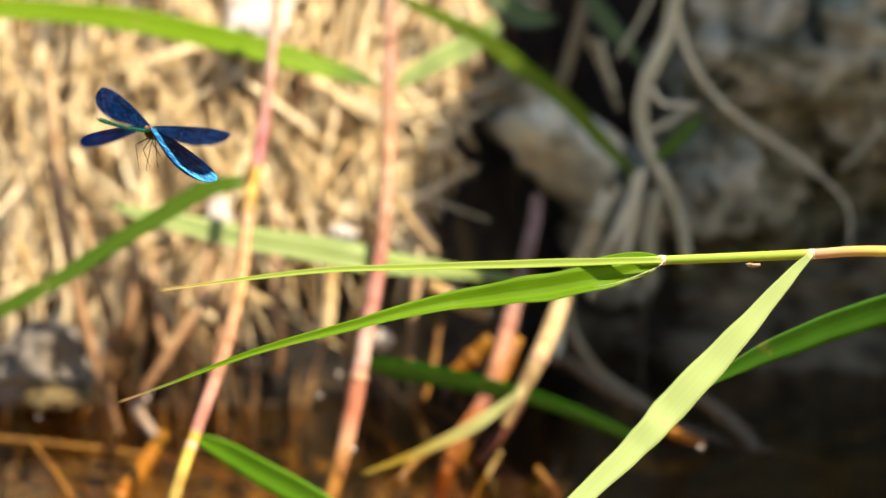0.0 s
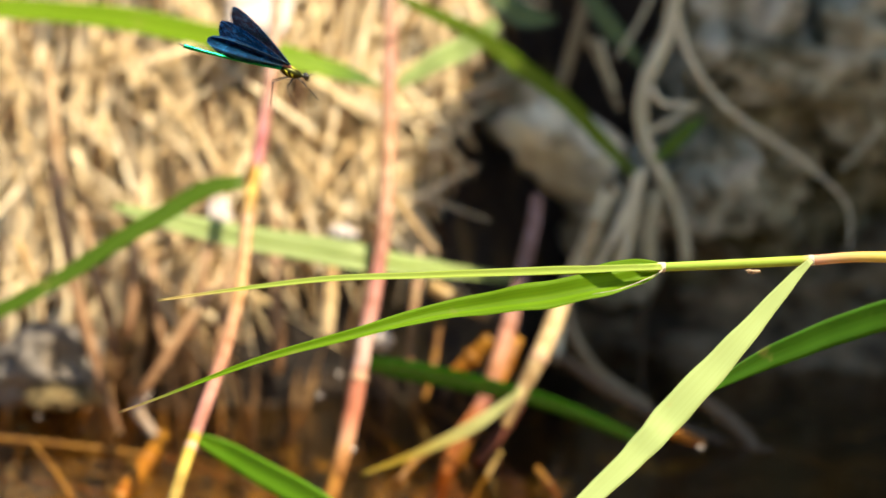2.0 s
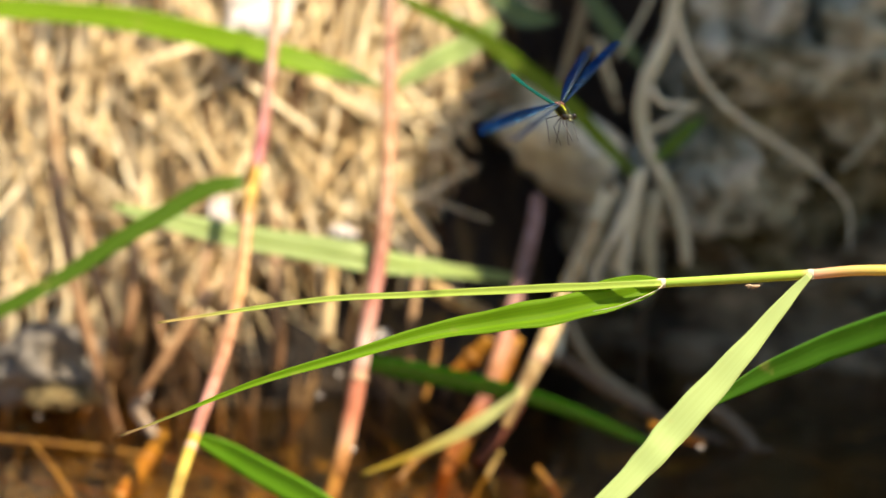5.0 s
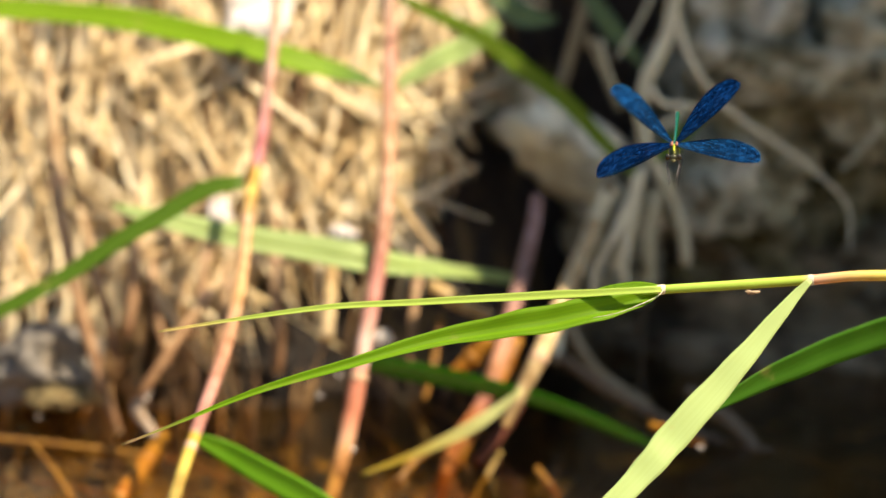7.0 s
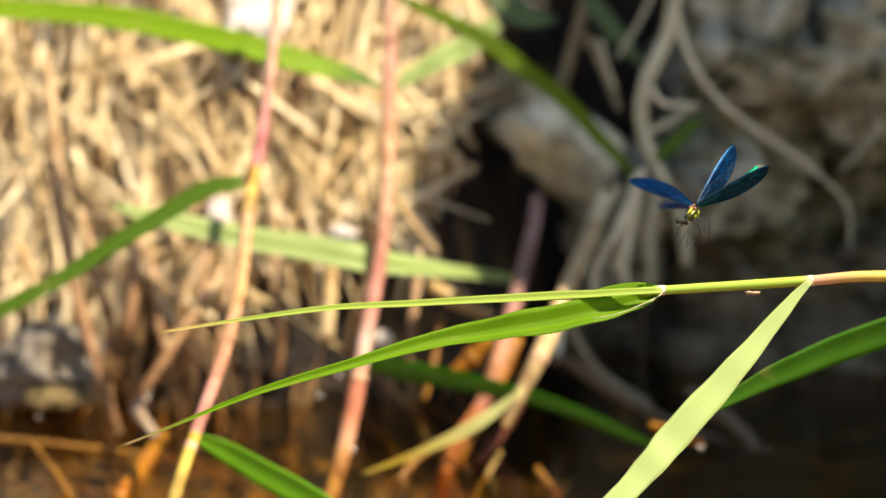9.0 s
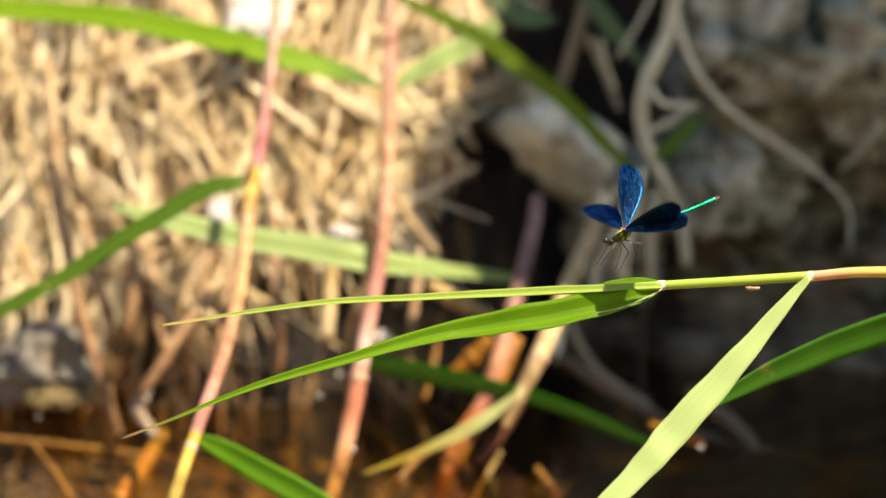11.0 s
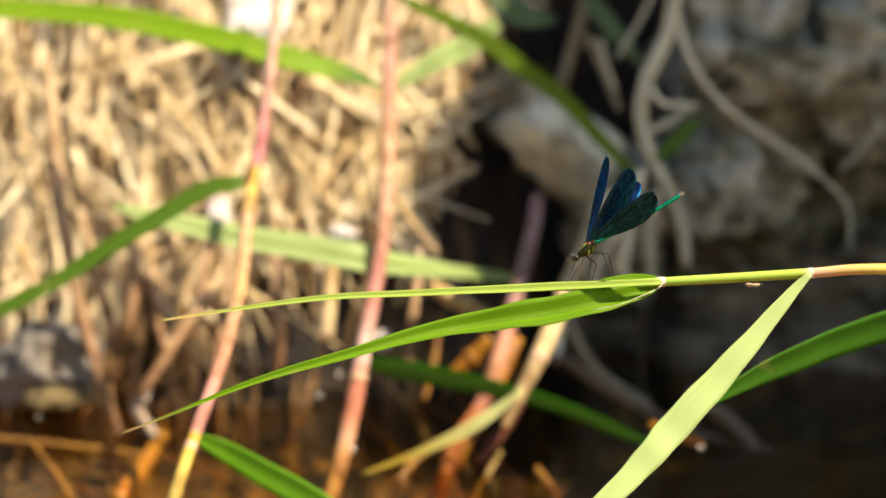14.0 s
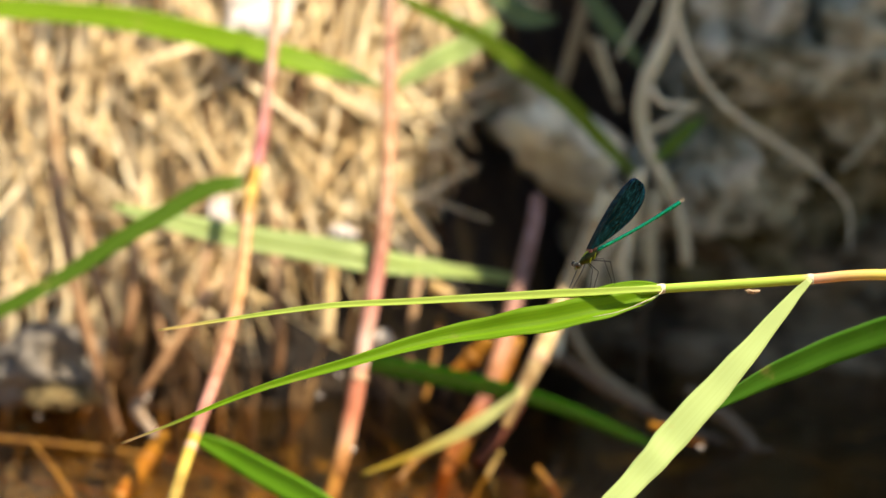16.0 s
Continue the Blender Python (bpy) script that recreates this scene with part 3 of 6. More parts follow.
loose_blade([(-0.0415, 1.8021, 0.059, 0.0069), (-0.0184, 1.8013, 0.0548, 0.011), (0.0104, 1.8003, 0.0491, 0.0104), (0.0421, 1.7991, 0.042, 0.0086), (0.0709, 1.7973, 0.0321, 0.0075), (0.0939, 1.7956, 0.0221, 0.0058), (0.1084, 1.7946, 0.0164, 0.0023)], shade_leaf, "green grass blade arching low over the water", facing=(0, -0.9, -0.25))
loose_blade([(-0.0406, 1.7531, 0.0117, 0.0018), (-0.018, 1.7546, 0.02, 0.0041), (0.0045, 1.7563, 0.0297, 0.0068), (0.0214, 1.758, 0.0394, 0.0068), (0.0397, 1.7605, 0.0533, 0.0022)], bleached_leaf, "short yellowing grass blade over the water", facing=(0, -0.7, 0.7))
loose_blade([(0.1149, 1.93, 0.1434, 0.003), (0.1226, 1.932, 0.1499, 0.0085), (0.1318, 1.934, 0.1589, 0.0085), (0.1416, 1.94, 0.1661, 0.002)], dark_leaf, "short green grass leaf against the rock", facing=(0, -0.8, 0.4))
loose_blade([(-0.0292, 1.965, 0.177, 0.0048), (-0.0074, 1.965, 0.191, 0.0131), (0.0142, 1.965, 0.202, 0.0149), (0.0297, 1.965, 0.2144, 0.0089)], pale_leaf, "pale sunlit grass blade at the edge of the shade", facing=(0, -0.7, 0.7))
loose_blade([(-0.2394, 1.9151, 0.0666, 0.0061), (-0.2516, 1.9141, 0.0606, 0.0061), (-0.2639, 1.9125, 0.0516, 0.0031)], soft_leaf, "pale grass blade end", facing=(0, -0.7, 0.7))


loose_blade([(0.021, 2.0257, 0.2331, 0.0064), (0.0337, 2.0232, 0.219, 0.0146), (0.048, 2.0218, 0.2112, 0.014), (0.0642, 2.0315, 0.2085, 0.0032)], teal_leaf, "dull green grass blade in the shade of the rock", facing=(0, -0.8, 0.4))
loose_blade([(0.0761, 2.0557, 0.2301, 0.0045), (0.089, 2.0523, 0.211, 0.011), (0.1003, 2.0498, 0.1967, 0.011), (0.1149, 2.0467, 0.1793, 0.0026)], teal_leaf, "dark green grass blade in the shade of the rock", facing=(0, -0.8, 0.4))


def root(rows, label="grey woody root hanging over the bank", mat=root_bark, seed=1):
    base = rows[0][:3]
    ob = part("root", tube(rel(rows, base), steps=36, sides=9, rough=0.06, seed=seed), mat)
    ob.location = base
    return tagged(ob, label, "root", "roots over the bank")


root([(0.1303, 1.9958, 0.2361, 0.0081), (0.1247, 1.9903, 0.2052, 0.0081), (0.1131, 1.986, 0.1806, 0.0085), (0.1099, 1.9822, 0.159, 0.0078), (0.1146, 1.9789, 0.1405, 0.0072), (0.124, 1.9757, 0.1219, 0.0066), (0.1319, 1.9718, 0.1004, 0.006), (0.135, 1.968, 0.0788, 0.005)], "thick grey root hanging down the rock", seed=2)
root([(0.1272, 1.9947, 0.2299, 0.0048), (0.135, 1.9887, 0.196, 0.0042), (0.1554, 1.9835, 0.1667, 0.0031), (0.1836, 1.98, 0.1466, 0.0024), (0.2086, 1.9767, 0.1281, 0.0018), (0.2243, 1.9737, 0.1111, 0.0014), (0.2262, 1.972, 0.086, 0.0010)], "long thin root slanting across the boulder", seed=3)
root([(0.0851, 2.075, 0.2249, 0.0075), (0.0753, 2.07, 0.1895, 0.0072), (0.0671, 2.065, 0.1639, 0.0061), (0.0622, 2.06, 0.1416, 0.0051)], "grey root beside the brown rock", seed=4, mat=bark_brown)
root([(0.1115, 1.9808, 0.1512, 0.0041), (0.1262, 1.9918, 0.156, 0.0038), (0.1411, 2.0034, 0.164, 0.0028)], "short grey root forking off", seed=5)
root([(0.1095, 1.9971, 0.1282, 0.0073), (0.1063, 1.9927, 0.1032, 0.0085), (0.0973, 1.997, 0.0703, 0.0073)], "pale root stump under the rock", seed=6)
root([(0.119, 1.9949, 0.1157, 0.0063), (0.1158, 1.9905, 0.0908, 0.007), (0.1164, 1.9959, 0.064, 0.0051)], "pale hanging root under the rock", seed=7)
root([(0.0911, 1.9751, 0.1189, 0.0097), (0.0802, 1.9702, 0.0911, 0.0094), (0.0677, 1.9642, 0.0572, 0.0063), (0.0623, 1.9392, 0.0304, 0.0043)], "leaning pale root over the water", seed=8)
root([(0.0632, 1.9201, 0.0375, 0.0061), (0.0843, 1.9077, 0.0245, 0.0061), (0.1082, 1.8955, 0.0131, 0.0058), (0.1378, 1.8834, 0.0019, 0.0048), (0.1672, 1.8721, -0.0047, 0.0033)], "grey dead branch lying at the waterline", seed=9, mat=bark_dark)
root([(0.0826, 2.05, 0.1977, 0.004), (0.0903, 2.045, 0.1801, 0.0042), (0.1005, 2.04, 0.1555, 0.0034)], "grey root in the shade", seed=10, mat=bark_brown)


def dry_stalk(rows, mat, label, seed=1):
    if mat is brown_culm:
        (x, y, z, w), (p, q, r, _) = rows[0], rows[1]
        rows = [(2.1 * x - 1.1 * p, 2 * y - q + 0.008, 2.1 * z - 1.1 * r, w * 0.45), (1.5 * x - 0.5 * p + 0.001, 1.5 * y - 0.5 * q, 1.5 * z - 0.5 * r, w * 0.8), *rows]
    base = rows[0][:3]
    ob = part("dry_stalk", tube(rel(rows, base), steps=14, sides=9, rough=0.05, seed=seed), mat)
    ob.location = base
    mid = spline(rel(rows, base), 12)[5]
    nxt = spline(rel(rows, base), 12)[6]
    d = (Vector(nxt[:3]) - Vector(mid[:3])).normalized() * 0.002
    part("node", tube([(*(Vector(mid[:3]) - d), mid[3] * 0.98), (*mid[:3], mid[3] * 1.25), (*(Vector(mid[:3]) + d), mid[3] * 0.98)], steps=6, sides=10), ring_skin if mat is brown_culm else mat, ob)
    return tagged(ob, label, "dry stalk", "dry stalks on the bank")


dry_stalk([(-0.2137, 1.9602, 0.1495, 0.0081), (-0.2073, 1.9423, 0.1054, 0.008), (-0.1977, 1.9249, 0.0647, 0.0074), (-0.185, 1.899, 0.0326, 0.0061), (-0.1726, 1.8739, 0.0056, 0.0048)], brown_culm, "tan dry reed stalk standing in the litter", 2)
dry_stalk([(-0.1325, 1.9149, 0.0651, 0.0055), (-0.1478, 1.8908, 0.0436, 0.0057), (-0.1621, 1.877, 0.0234, 0.0048)], brown_culm, "brown dry stalk leaning into the water", 3)
dry_stalk([(-0.0599, 1.9194, 0.0907, 0.0073), (-0.0614, 1.9053, 0.0685, 0.0079), (-0.0623, 1.8923, 0.0525, 0.0073)], tan_culm, "broken pale reed stub", 4)
dry_stalk([(-0.0909, 1.9281, 0.0829, 0.0074), (-0.0892, 1.913, 0.0546, 0.0073), (-0.0893, 1.899, 0.0326, 0.0061)], brown_culm, "brown upright reed stub", 5)
dry_stalk([(-0.0257, 1.9252, 0.1238, 0.0043), (-0.0134, 1.922, 0.1057, 0.0043), (-0.0027, 1.9199, 0.0937, 0.0037)], tan_culm, "thin dry twig on the litter", 6)
dry_stalk([(-0.0074, 1.9366, 0.0735, 0.008), (0.008, 1.935, 0.0644, 0.0086), (0.0265, 1.9337, 0.0568, 0.0074)], tan_culm, "pale dry reed stalk lying at the hollow", 7)
dry_stalk([(-0.15, 1.88, 0.0021, 0.0075), (-0.1549, 1.805, 0.0027, 0.0085), (-0.1612, 1.738, 0.0024, 0.008)], orange_culm, "ochre reed stalk lying in the shallow water", 8)
dry_stalk([(-0.1574, 1.89, 0.0258, 0.005), (-0.1632, 1.882, 0.0171, 0.0062), (-0.157, 1.875, 0.0079, 0.0062), (-0.1488, 1.868, 0.0006, 0.0045)], grey_culm, "curled grey dry leaf stalk at the waterline", 21)
dry_stalk([(-0.2422, 1.8539, 0.0072, 0.0042), (-0.1976, 1.8531, 0.0028, 0.0045), (-0.1433, 1.8421, -0.0022, 0.0041), (-0.1125, 1.8208, -0.0077, 0.0035)], rust_culm, "orange floating reed stalk", 9)
dry_stalk([(0.0256, 1.8629, 0.0585, 0.0083), (0.0137, 1.8609, 0.0468, 0.0095), (0.0048, 1.8596, 0.0394, 0.0071)], orange_culm, "ochre dead leaf stalk", 10)
dry_stalk([(0.0226, 1.8578, 0.0292, 0.006), (0.0107, 1.8433, 0.0051, 0.0071), (-0.0041, 1.8198, -0.0135, 0.0076), (-0.0128, 1.8075, -0.0254, 0.0076)], orange_culm, "orange reed stem base in the water", 11)
dry_stalk([(0.0422, 1.8675, 0.027, 0.0066), (0.0315, 1.8547, 0.0116, 0.0065), (0.018, 1.8321, -0.0014, 0.0059)], dull_red_culm, "dull red reed stem base in the water", 12)
dry_stalk([(0.0478, 1.7926, 0.0051, 0.0046), (0.0547, 1.7811, -0.0024, 0.0046), (0.0587, 1.7701, -0.0071, 0.004)], rust_culm, "pale floating stalk end", 13)
dry_stalk([(0.1066, 1.816, 0.0228, 0.0041), (0.1205, 1.8053, 0.0199, 0.0058), (0.1328, 1.7948, 0.0176, 0.004)], orange_culm, "curled orange stalk end at the waterline", 14)
dry_stalk([(0.039, 1.8629, 0.0585, 0.0065), (0.0329, 1.8505, 0.0459, 0.0071), (0.0253, 1.8382, 0.0334, 0.0059)], orange_culm, "orange dead reed stub at the waterline", 15)
dry_stalk([(-0.2086, 1.7946, 0.0164, 0.0035), (-0.195, 1.7726, 0.007, 0.0034), (-0.1844, 1.7507, -0.0022, 0.0034)], rust_culm, "thin rusty stalk in the shallow water", 16)
dry_stalk([(-0.0242, 1.7911, -0.0034, 0.004), (-0.0156, 1.8028, 0.0056, 0.0046), (-0.0041, 1.8141, 0.0119, 0.0035)], rust_culm, "thin rusty stalk over the water", 17)
dry_stalk([(-0.1308, 1.9385, 0.0841, 0.0056), (-0.1326, 1.9249, 0.0647, 0.0055), (-0.1386, 1.9119, 0.0486, 0.0043)], brown_culm, "dull tan reed stub in the litter", 18)
dry_stalk([(-0.191, 1.9385, 0.0841, 0.0068), (-0.1823, 1.9239, 0.0587, 0.0061), (-0.1768, 1.9098, 0.0365, 0.0049)], brown_culm, "dull tan stalk standing in the litter", 19)
dry_stalk([(-0.167, 1.9308, 0.098, 0.0068), (-0.1677, 1.9162, 0.0726, 0.0067), (-0.1698, 1.9021, 0.0505, 0.0049)], brown_culm, "tan stalk slanting in the litter", 20)

for rows, mat, kind in (
        ([(-0.1578, 1.9271, 0.0768, 0.0043), (-0.1533, 1.913, 0.0546, 0.0043), (-0.1471, 1.8995, 0.0356, 0.003)], brown_culm, "thin brown stalk standing in the litter"),
        ([(-0.1179, 1.926, 0.0708, 0.0043), (-0.1209, 1.9119, 0.0486, 0.0043), (-0.1221, 1.8881, 0.0287, 0.003)], brown_culm, "thin brown stalk standing in the litter"),
        ([(-0.015, 1.9162, 0.0726, 0.0049), (-0.017, 1.9027, 0.0535, 0.0049), (-0.0186, 1.8794, 0.0367, 0.0036)], brown_culm, "thin brown stalk standing in the litter"),
        ([(-0.0012, 1.9042, 0.0625, 0.0036), (-0.0048, 1.8804, 0.0427, 0.0036), (-0.0102, 1.867, 0.0241, 0.003)], rust_culm, "thin rusty stalk at the waterline"),
        ([(-0.2314, 1.9308, 0.098, 0.0055), (-0.2211, 1.9172, 0.0786, 0.0055), (-0.2154, 1.9037, 0.0595, 0.0036)], tan_culm, "tan dry stalk leaning over a stone"),
        ([(-0.2296, 1.8208, -0.0077, 0.0035), (-0.1934, 1.8104, -0.0088, 0.0035), (-0.1605, 1.7993, -0.0144, 0.0029)], rust_culm, "drowned ochre stalk in the shallow water")):
    dry_stalk(rows, mat, kind, 30 + len(bpy.data.objects) % 17)

root([(0.1201, 2.0346, 0.2258, 0.0029), (0.1089, 2.0307, 0.2038, 0.0029), (0.0978, 2.0276, 0.1865, 0.0022)], "thin grey rootlet in the shade", seed=11)
root([(0.0884, 2.0196, 0.1987, 0.0032), (0.0916, 2.0172, 0.1846, 0.0029), (0.0973, 2.0147, 0.1705, 0.0022)], "thin grey rootlet in the shade", seed=12)
root([(0.1141, 1.9752, 0.1772, 0.0034), (0.1219, 1.9737, 0.1686, 0.0034), (0.135, 1.9835, 0.1667, 0.0028), (0.1443, 2.0031, 0.1624, 0.0019)], "short crooked root forking off", seed=13)
root([(0.2491, 2.0312, 0.1489, 0.0022), (0.2395, 2.0289, 0.1362, 0.0022), (0.2267, 2.0267, 0.1236, 0.0016)], "thin rootlet hanging before the boulder", seed=15)
root([(0.1125, 1.975, 0.0775, 0.0013), (0.1114, 1.97, 0.04, 0.0013), (0.1105, 1.965, 0.0057, 0.0013)], "thin rootlet hanging before dark water", seed=17, mat=bark_dark)
root([(0.1301, 1.885, 0.0263, 0.006), (0.1526, 1.88, 0.0104, 0.0085), (0.17, 1.87, -0.0058, 0.006)], "brown dead branch sloping into dark water", seed=21, mat=bark_dark)
root([(0.1601, 1.86, 0.0012, 0.003), (0.192, 1.85, -0.0041, 0.0032), (0.2272, 1.82, -0.0111, 0.0026)], "thin drowned twig in dark water", seed=22, mat=bark_dark)
root([(0.0694, 1.97, 0.0624, 0.0065), (0.0712, 1.955, 0.0446, 0.0068), (0.0857, 1.94, 0.0239, 0.0065), (0.1126, 1.92, 0.0086, 0.0058)], "brown crooked root bending over the water", seed=23, mat=bark_brown)
root([(0.111, 1.9674, 0.1327, 0.0037), (0.0969, 1.962, 0.102, 0.0041), (0.086, 1.9582, 0.0805, 0.0034), (0.0813, 1.955, 0.0621, 0.0025)], "pale thin root fanning out under the rock", seed=18)
root([(0.125, 1.9663, 0.1266, 0.0037), (0.1312, 1.9625, 0.1051, 0.0037), (0.1365, 1.9593, 0.0867, 0.0028)], "pale thin root fanning out under the rock", seed=19)
root([(0.1063, 1.9669, 0.1296, 0.0034), (0.1016, 1.9609, 0.0959, 0.0037), (0.1, 1.956, 0.0683, 0.0028)], "pale thin root fanning out under the rock", seed=20)


# ---- the reed shoot in focus ----
HINGE = (0.5941, 1.4256, 0.17)
shoot = thing("reed_shoot", HINGE, "fresh green reed shoot leaning level over the stream", "reed")
part("culm", tube(rel([(0.0366, 1.4246, 0.1642, 0.0025), (0.0604, 1.4248, 0.1653, 0.003), (0.0881, 1.4251, 0.1671, 0.0036), (0.1172, 1.4254, 0.1689, 0.0039), (0.1476, 1.4258, 0.1709, 0.0041), (0.178, 1.4261, 0.1727, 0.0045), (0.2552, 1.4355, 0.1682, 0.0059), (0.3977, 1.4495, 0.1326, 0.007), (0.5275, 1.4746, 0.0447, 0.0081), (0.5865, 1.486, -0.0634, 0.0087)], HINGE), sides=16, steps=70), shoot_culm, shoot)
part("node", tube(rel([(0.0861, 1.4251, 0.167, 0.0036), (0.087, 1.4251, 0.1671, 0.004), (0.0881, 1.4251, 0.1671, 0.0042), (0.0895, 1.4252, 0.1673, 0.0036)], HINGE), sides=16, steps=10), node_skin, shoot, "whitish node sheath")
part("node", tube(rel([(0.1462, 1.4258, 0.1708, 0.0039), (0.1474, 1.4258, 0.1709, 0.0044), (0.149, 1.4258, 0.171, 0.0041)], HINGE), sides=16, steps=8), node_skin, shoot)
part("leaf", blade(rel([(-0.1148, 1.4271, 0.1494, 0.0009), (-0.0828, 1.426, 0.1547, 0.0018), (-0.0464, 1.4249, 0.1598, 0.0027), (-0.0054, 1.4233, 0.1624, 0.0032), (0.0365, 1.4217, 0.165, 0.0039), (0.0625, 1.42, 0.1667, 0.0034), (0.0874, 1.4202, 0.168, 0.0027)], HINGE), steps=50, facing=(0, -0.75, 0.7), fold=0.5, seed=3), fine_leaf, shoot, "narrow bright blade drawn out to a fine tip")
part("leaf", blade(rel([(-0.1265, 1.385, 0.1124, 0.0009), (-0.108, 1.3912, 0.1185, 0.0011), (-0.0748, 1.3984, 0.1307, 0.0027), (-0.0324, 1.4055, 0.1422, 0.0047), (-0.0054, 1.4118, 0.1487, 0.007), (0.0172, 1.4146, 0.1525, 0.0095), (0.0375, 1.4153, 0.1557, 0.0118), (0.0579, 1.418, 0.1592, 0.011), (0.0739, 1.4215, 0.1623, 0.0084), (0.0831, 1.4248, 0.1648, 0.0059), (0.0887, 1.4271, 0.167, 0.0014)], HINGE), steps=60, facing=(0, -0.8, 0.5), fold=0.6, wave=0.05, seed=5), green_leaf, shoot, "broad translucent green blade below the stem")
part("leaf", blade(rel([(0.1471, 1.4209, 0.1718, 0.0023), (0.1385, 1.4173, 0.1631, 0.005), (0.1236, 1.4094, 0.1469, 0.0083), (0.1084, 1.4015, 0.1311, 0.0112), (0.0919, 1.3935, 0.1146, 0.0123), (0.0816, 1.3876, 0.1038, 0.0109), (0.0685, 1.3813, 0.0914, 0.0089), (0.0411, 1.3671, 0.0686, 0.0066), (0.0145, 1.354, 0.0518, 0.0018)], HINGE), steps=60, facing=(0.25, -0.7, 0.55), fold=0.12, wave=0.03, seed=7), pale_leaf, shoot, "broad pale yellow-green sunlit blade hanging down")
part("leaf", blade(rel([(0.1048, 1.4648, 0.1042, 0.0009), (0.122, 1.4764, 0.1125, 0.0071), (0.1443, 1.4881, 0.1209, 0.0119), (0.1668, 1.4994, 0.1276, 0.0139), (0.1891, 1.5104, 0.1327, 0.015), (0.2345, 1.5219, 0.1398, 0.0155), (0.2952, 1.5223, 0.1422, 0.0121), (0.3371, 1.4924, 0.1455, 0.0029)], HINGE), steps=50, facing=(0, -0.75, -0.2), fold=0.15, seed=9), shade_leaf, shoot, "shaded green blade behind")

part("leaf_sheath", blade(rel([(0.0573, 1.4327, 0.1638, 0.0007), (0.0665, 1.4341, 0.1659, 0.0023), (0.0768, 1.4343, 0.1672, 0.003), (0.0847, 1.4332, 0.167, 0.0025), (0.0889, 1.4311, 0.1662, 0.0009)], HINGE), steps=20, across=4, facing=(0, -0.8, 0.5)), green_leaf, shoot, "green sheath curving over the stem")
part("leaf_edge", tube(rel([(0.0884, 1.4231, 0.1673, 0.0005), (0.0865, 1.4208, 0.1656, 0.0004), (0.0804, 1.4173, 0.1632, 0.0004), (0.0702, 1.4147, 0.1597, 0.0003), (0.0599, 1.4134, 0.1578, 0.0002)], HINGE), sides=6, steps=20), node_skin, shoot, "whitish rolled leaf edge")

midge = thing("midge", HINGE, "tiny pale midge hanging under the reed stem", "insect")
part("body", tube(rel([(0.1219, 1.4219, 0.1661, 0.0005), (0.1233, 1.4219, 0.1663, 0.0014), (0.1251, 1.422, 0.1665, 0.0016), (0.1271, 1.422, 0.1668, 0.0009)], HINGE), sides=8, steps=10), midge_skin, midge)
part("wing", blade(rel([(0.1246, 1.421, 0.1667, 0.0005), (0.1227, 1.4211, 0.1672, 0.0008), (0.1209, 1.421, 0.167, 0.0003)], HINGE), steps=6, across=2), midge_skin, midge)
part("leg", tube(rel([(0.1246, 1.421, 0.1667, 0.0003), (0.1255, 1.4208, 0.1654, 0.0002), (0.1246, 1.4206, 0.1645, 0.0002)], HINGE), sides=4, steps=6), leg_skin, midge)
part("leg", tube(rel([(0.1236, 1.421, 0.1667, 0.0003), (0.1227, 1.4208, 0.1654, 0.0002), (0.1218, 1.4207, 0.1647, 0.0002)], HINGE), sides=4, steps=6), leg_skin, midge)

# flat discs tilted to the sun, added to stand for glints of the water
for spot, size in (((-0.2164, 1.8851, 0.0115), 0.0009), ((-0.1587, 1.88, 0.0234), 0.0018), ((-0.0556, 1.8891, 0.0341), 0.0014), ((-0.0659, 1.8773, 0.0249), 0.0014), ((-0.0448, 1.7553, 0.0242), 0.0014), ((0.13, 1.775, 0.0204), 0.0017)):
    bm = bmesh.new()
    bmesh.ops.create_uvsphere(bm, u_segments=24, v_segments=16, radius=size)
    for v in bm.verts:
        v.co.z *= 0.22
    pebble = part("pebble", bm, glint_skin)
    pebble.matrix_basis = Matrix.Translation(spot) @ Vector((0.45, -1.18, 1.07)).to_track_quat("Z", "Y").to_matrix().to_4x4()
    tagged(pebble, "small flat disc added for a glint of the water", "pebble", "glinting pebbles")


# ---- the damselfly ----
def wing_outline(f):
    """Half-chords before and behind the span line at share f of the span."""
    rise = 1 - (1 - min(1.0, f / 0.62)) ** 1.7
    lead = 0.0008 + 0.0019 * rise
    rear = 0.0006 + 0.0071 * rise ** 1.15
    tip = max(0.0, 1 - max(0.0, (f - 0.60) / 0.40) ** 2.4) ** 0.5
    return lead * tip, rear * tip


WING = 0.036


def wing_mesh():
    """Membrane along +X with its leading edge towards +Y, domed a little."""
    bm = bmesh.new()
    nu, nv, thick = 40, 10, 0.00006
    sheets = []
    for s in (1, -1):
        rows = []
        for i in range(nu + 1):
            f = i / nu
            lead, rear = wing_outline(f)
            row = []
            for j in range(nv + 1):
                g = j / nv
                y = lead - (lead + rear) * g
                z = 0.00035 * math.sin(math.pi * g) * math.sin(math.pi * f) + 0.00022 * math.sin(g * 30) * math.sin(math.pi * f) + s * thick
                row.append(bm.verts.new((f * WING, y, z)))
            rows.append(row)
        sheets.append(rows)
    for rows, flip in ((sheets[0], False), (sheets[1], True)):
        for i in range(nu):
            for j in range(nv):
                vs = (rows[i][j], rows[i][j + 1], rows[i + 1][j + 1], rows[i + 1][j])
                bm.faces.new(vs if flip else vs[::-1])
    for i in range(nu):
        for j in (0, nv):
            bm.faces.new((sheets[0][i][j], sheets[0][i + 1][j], sheets[1][i + 1][j], sheets[1][i][j]))
    bmesh.ops.recalc_face_normals(bm, faces=bm.faces)
    return bm


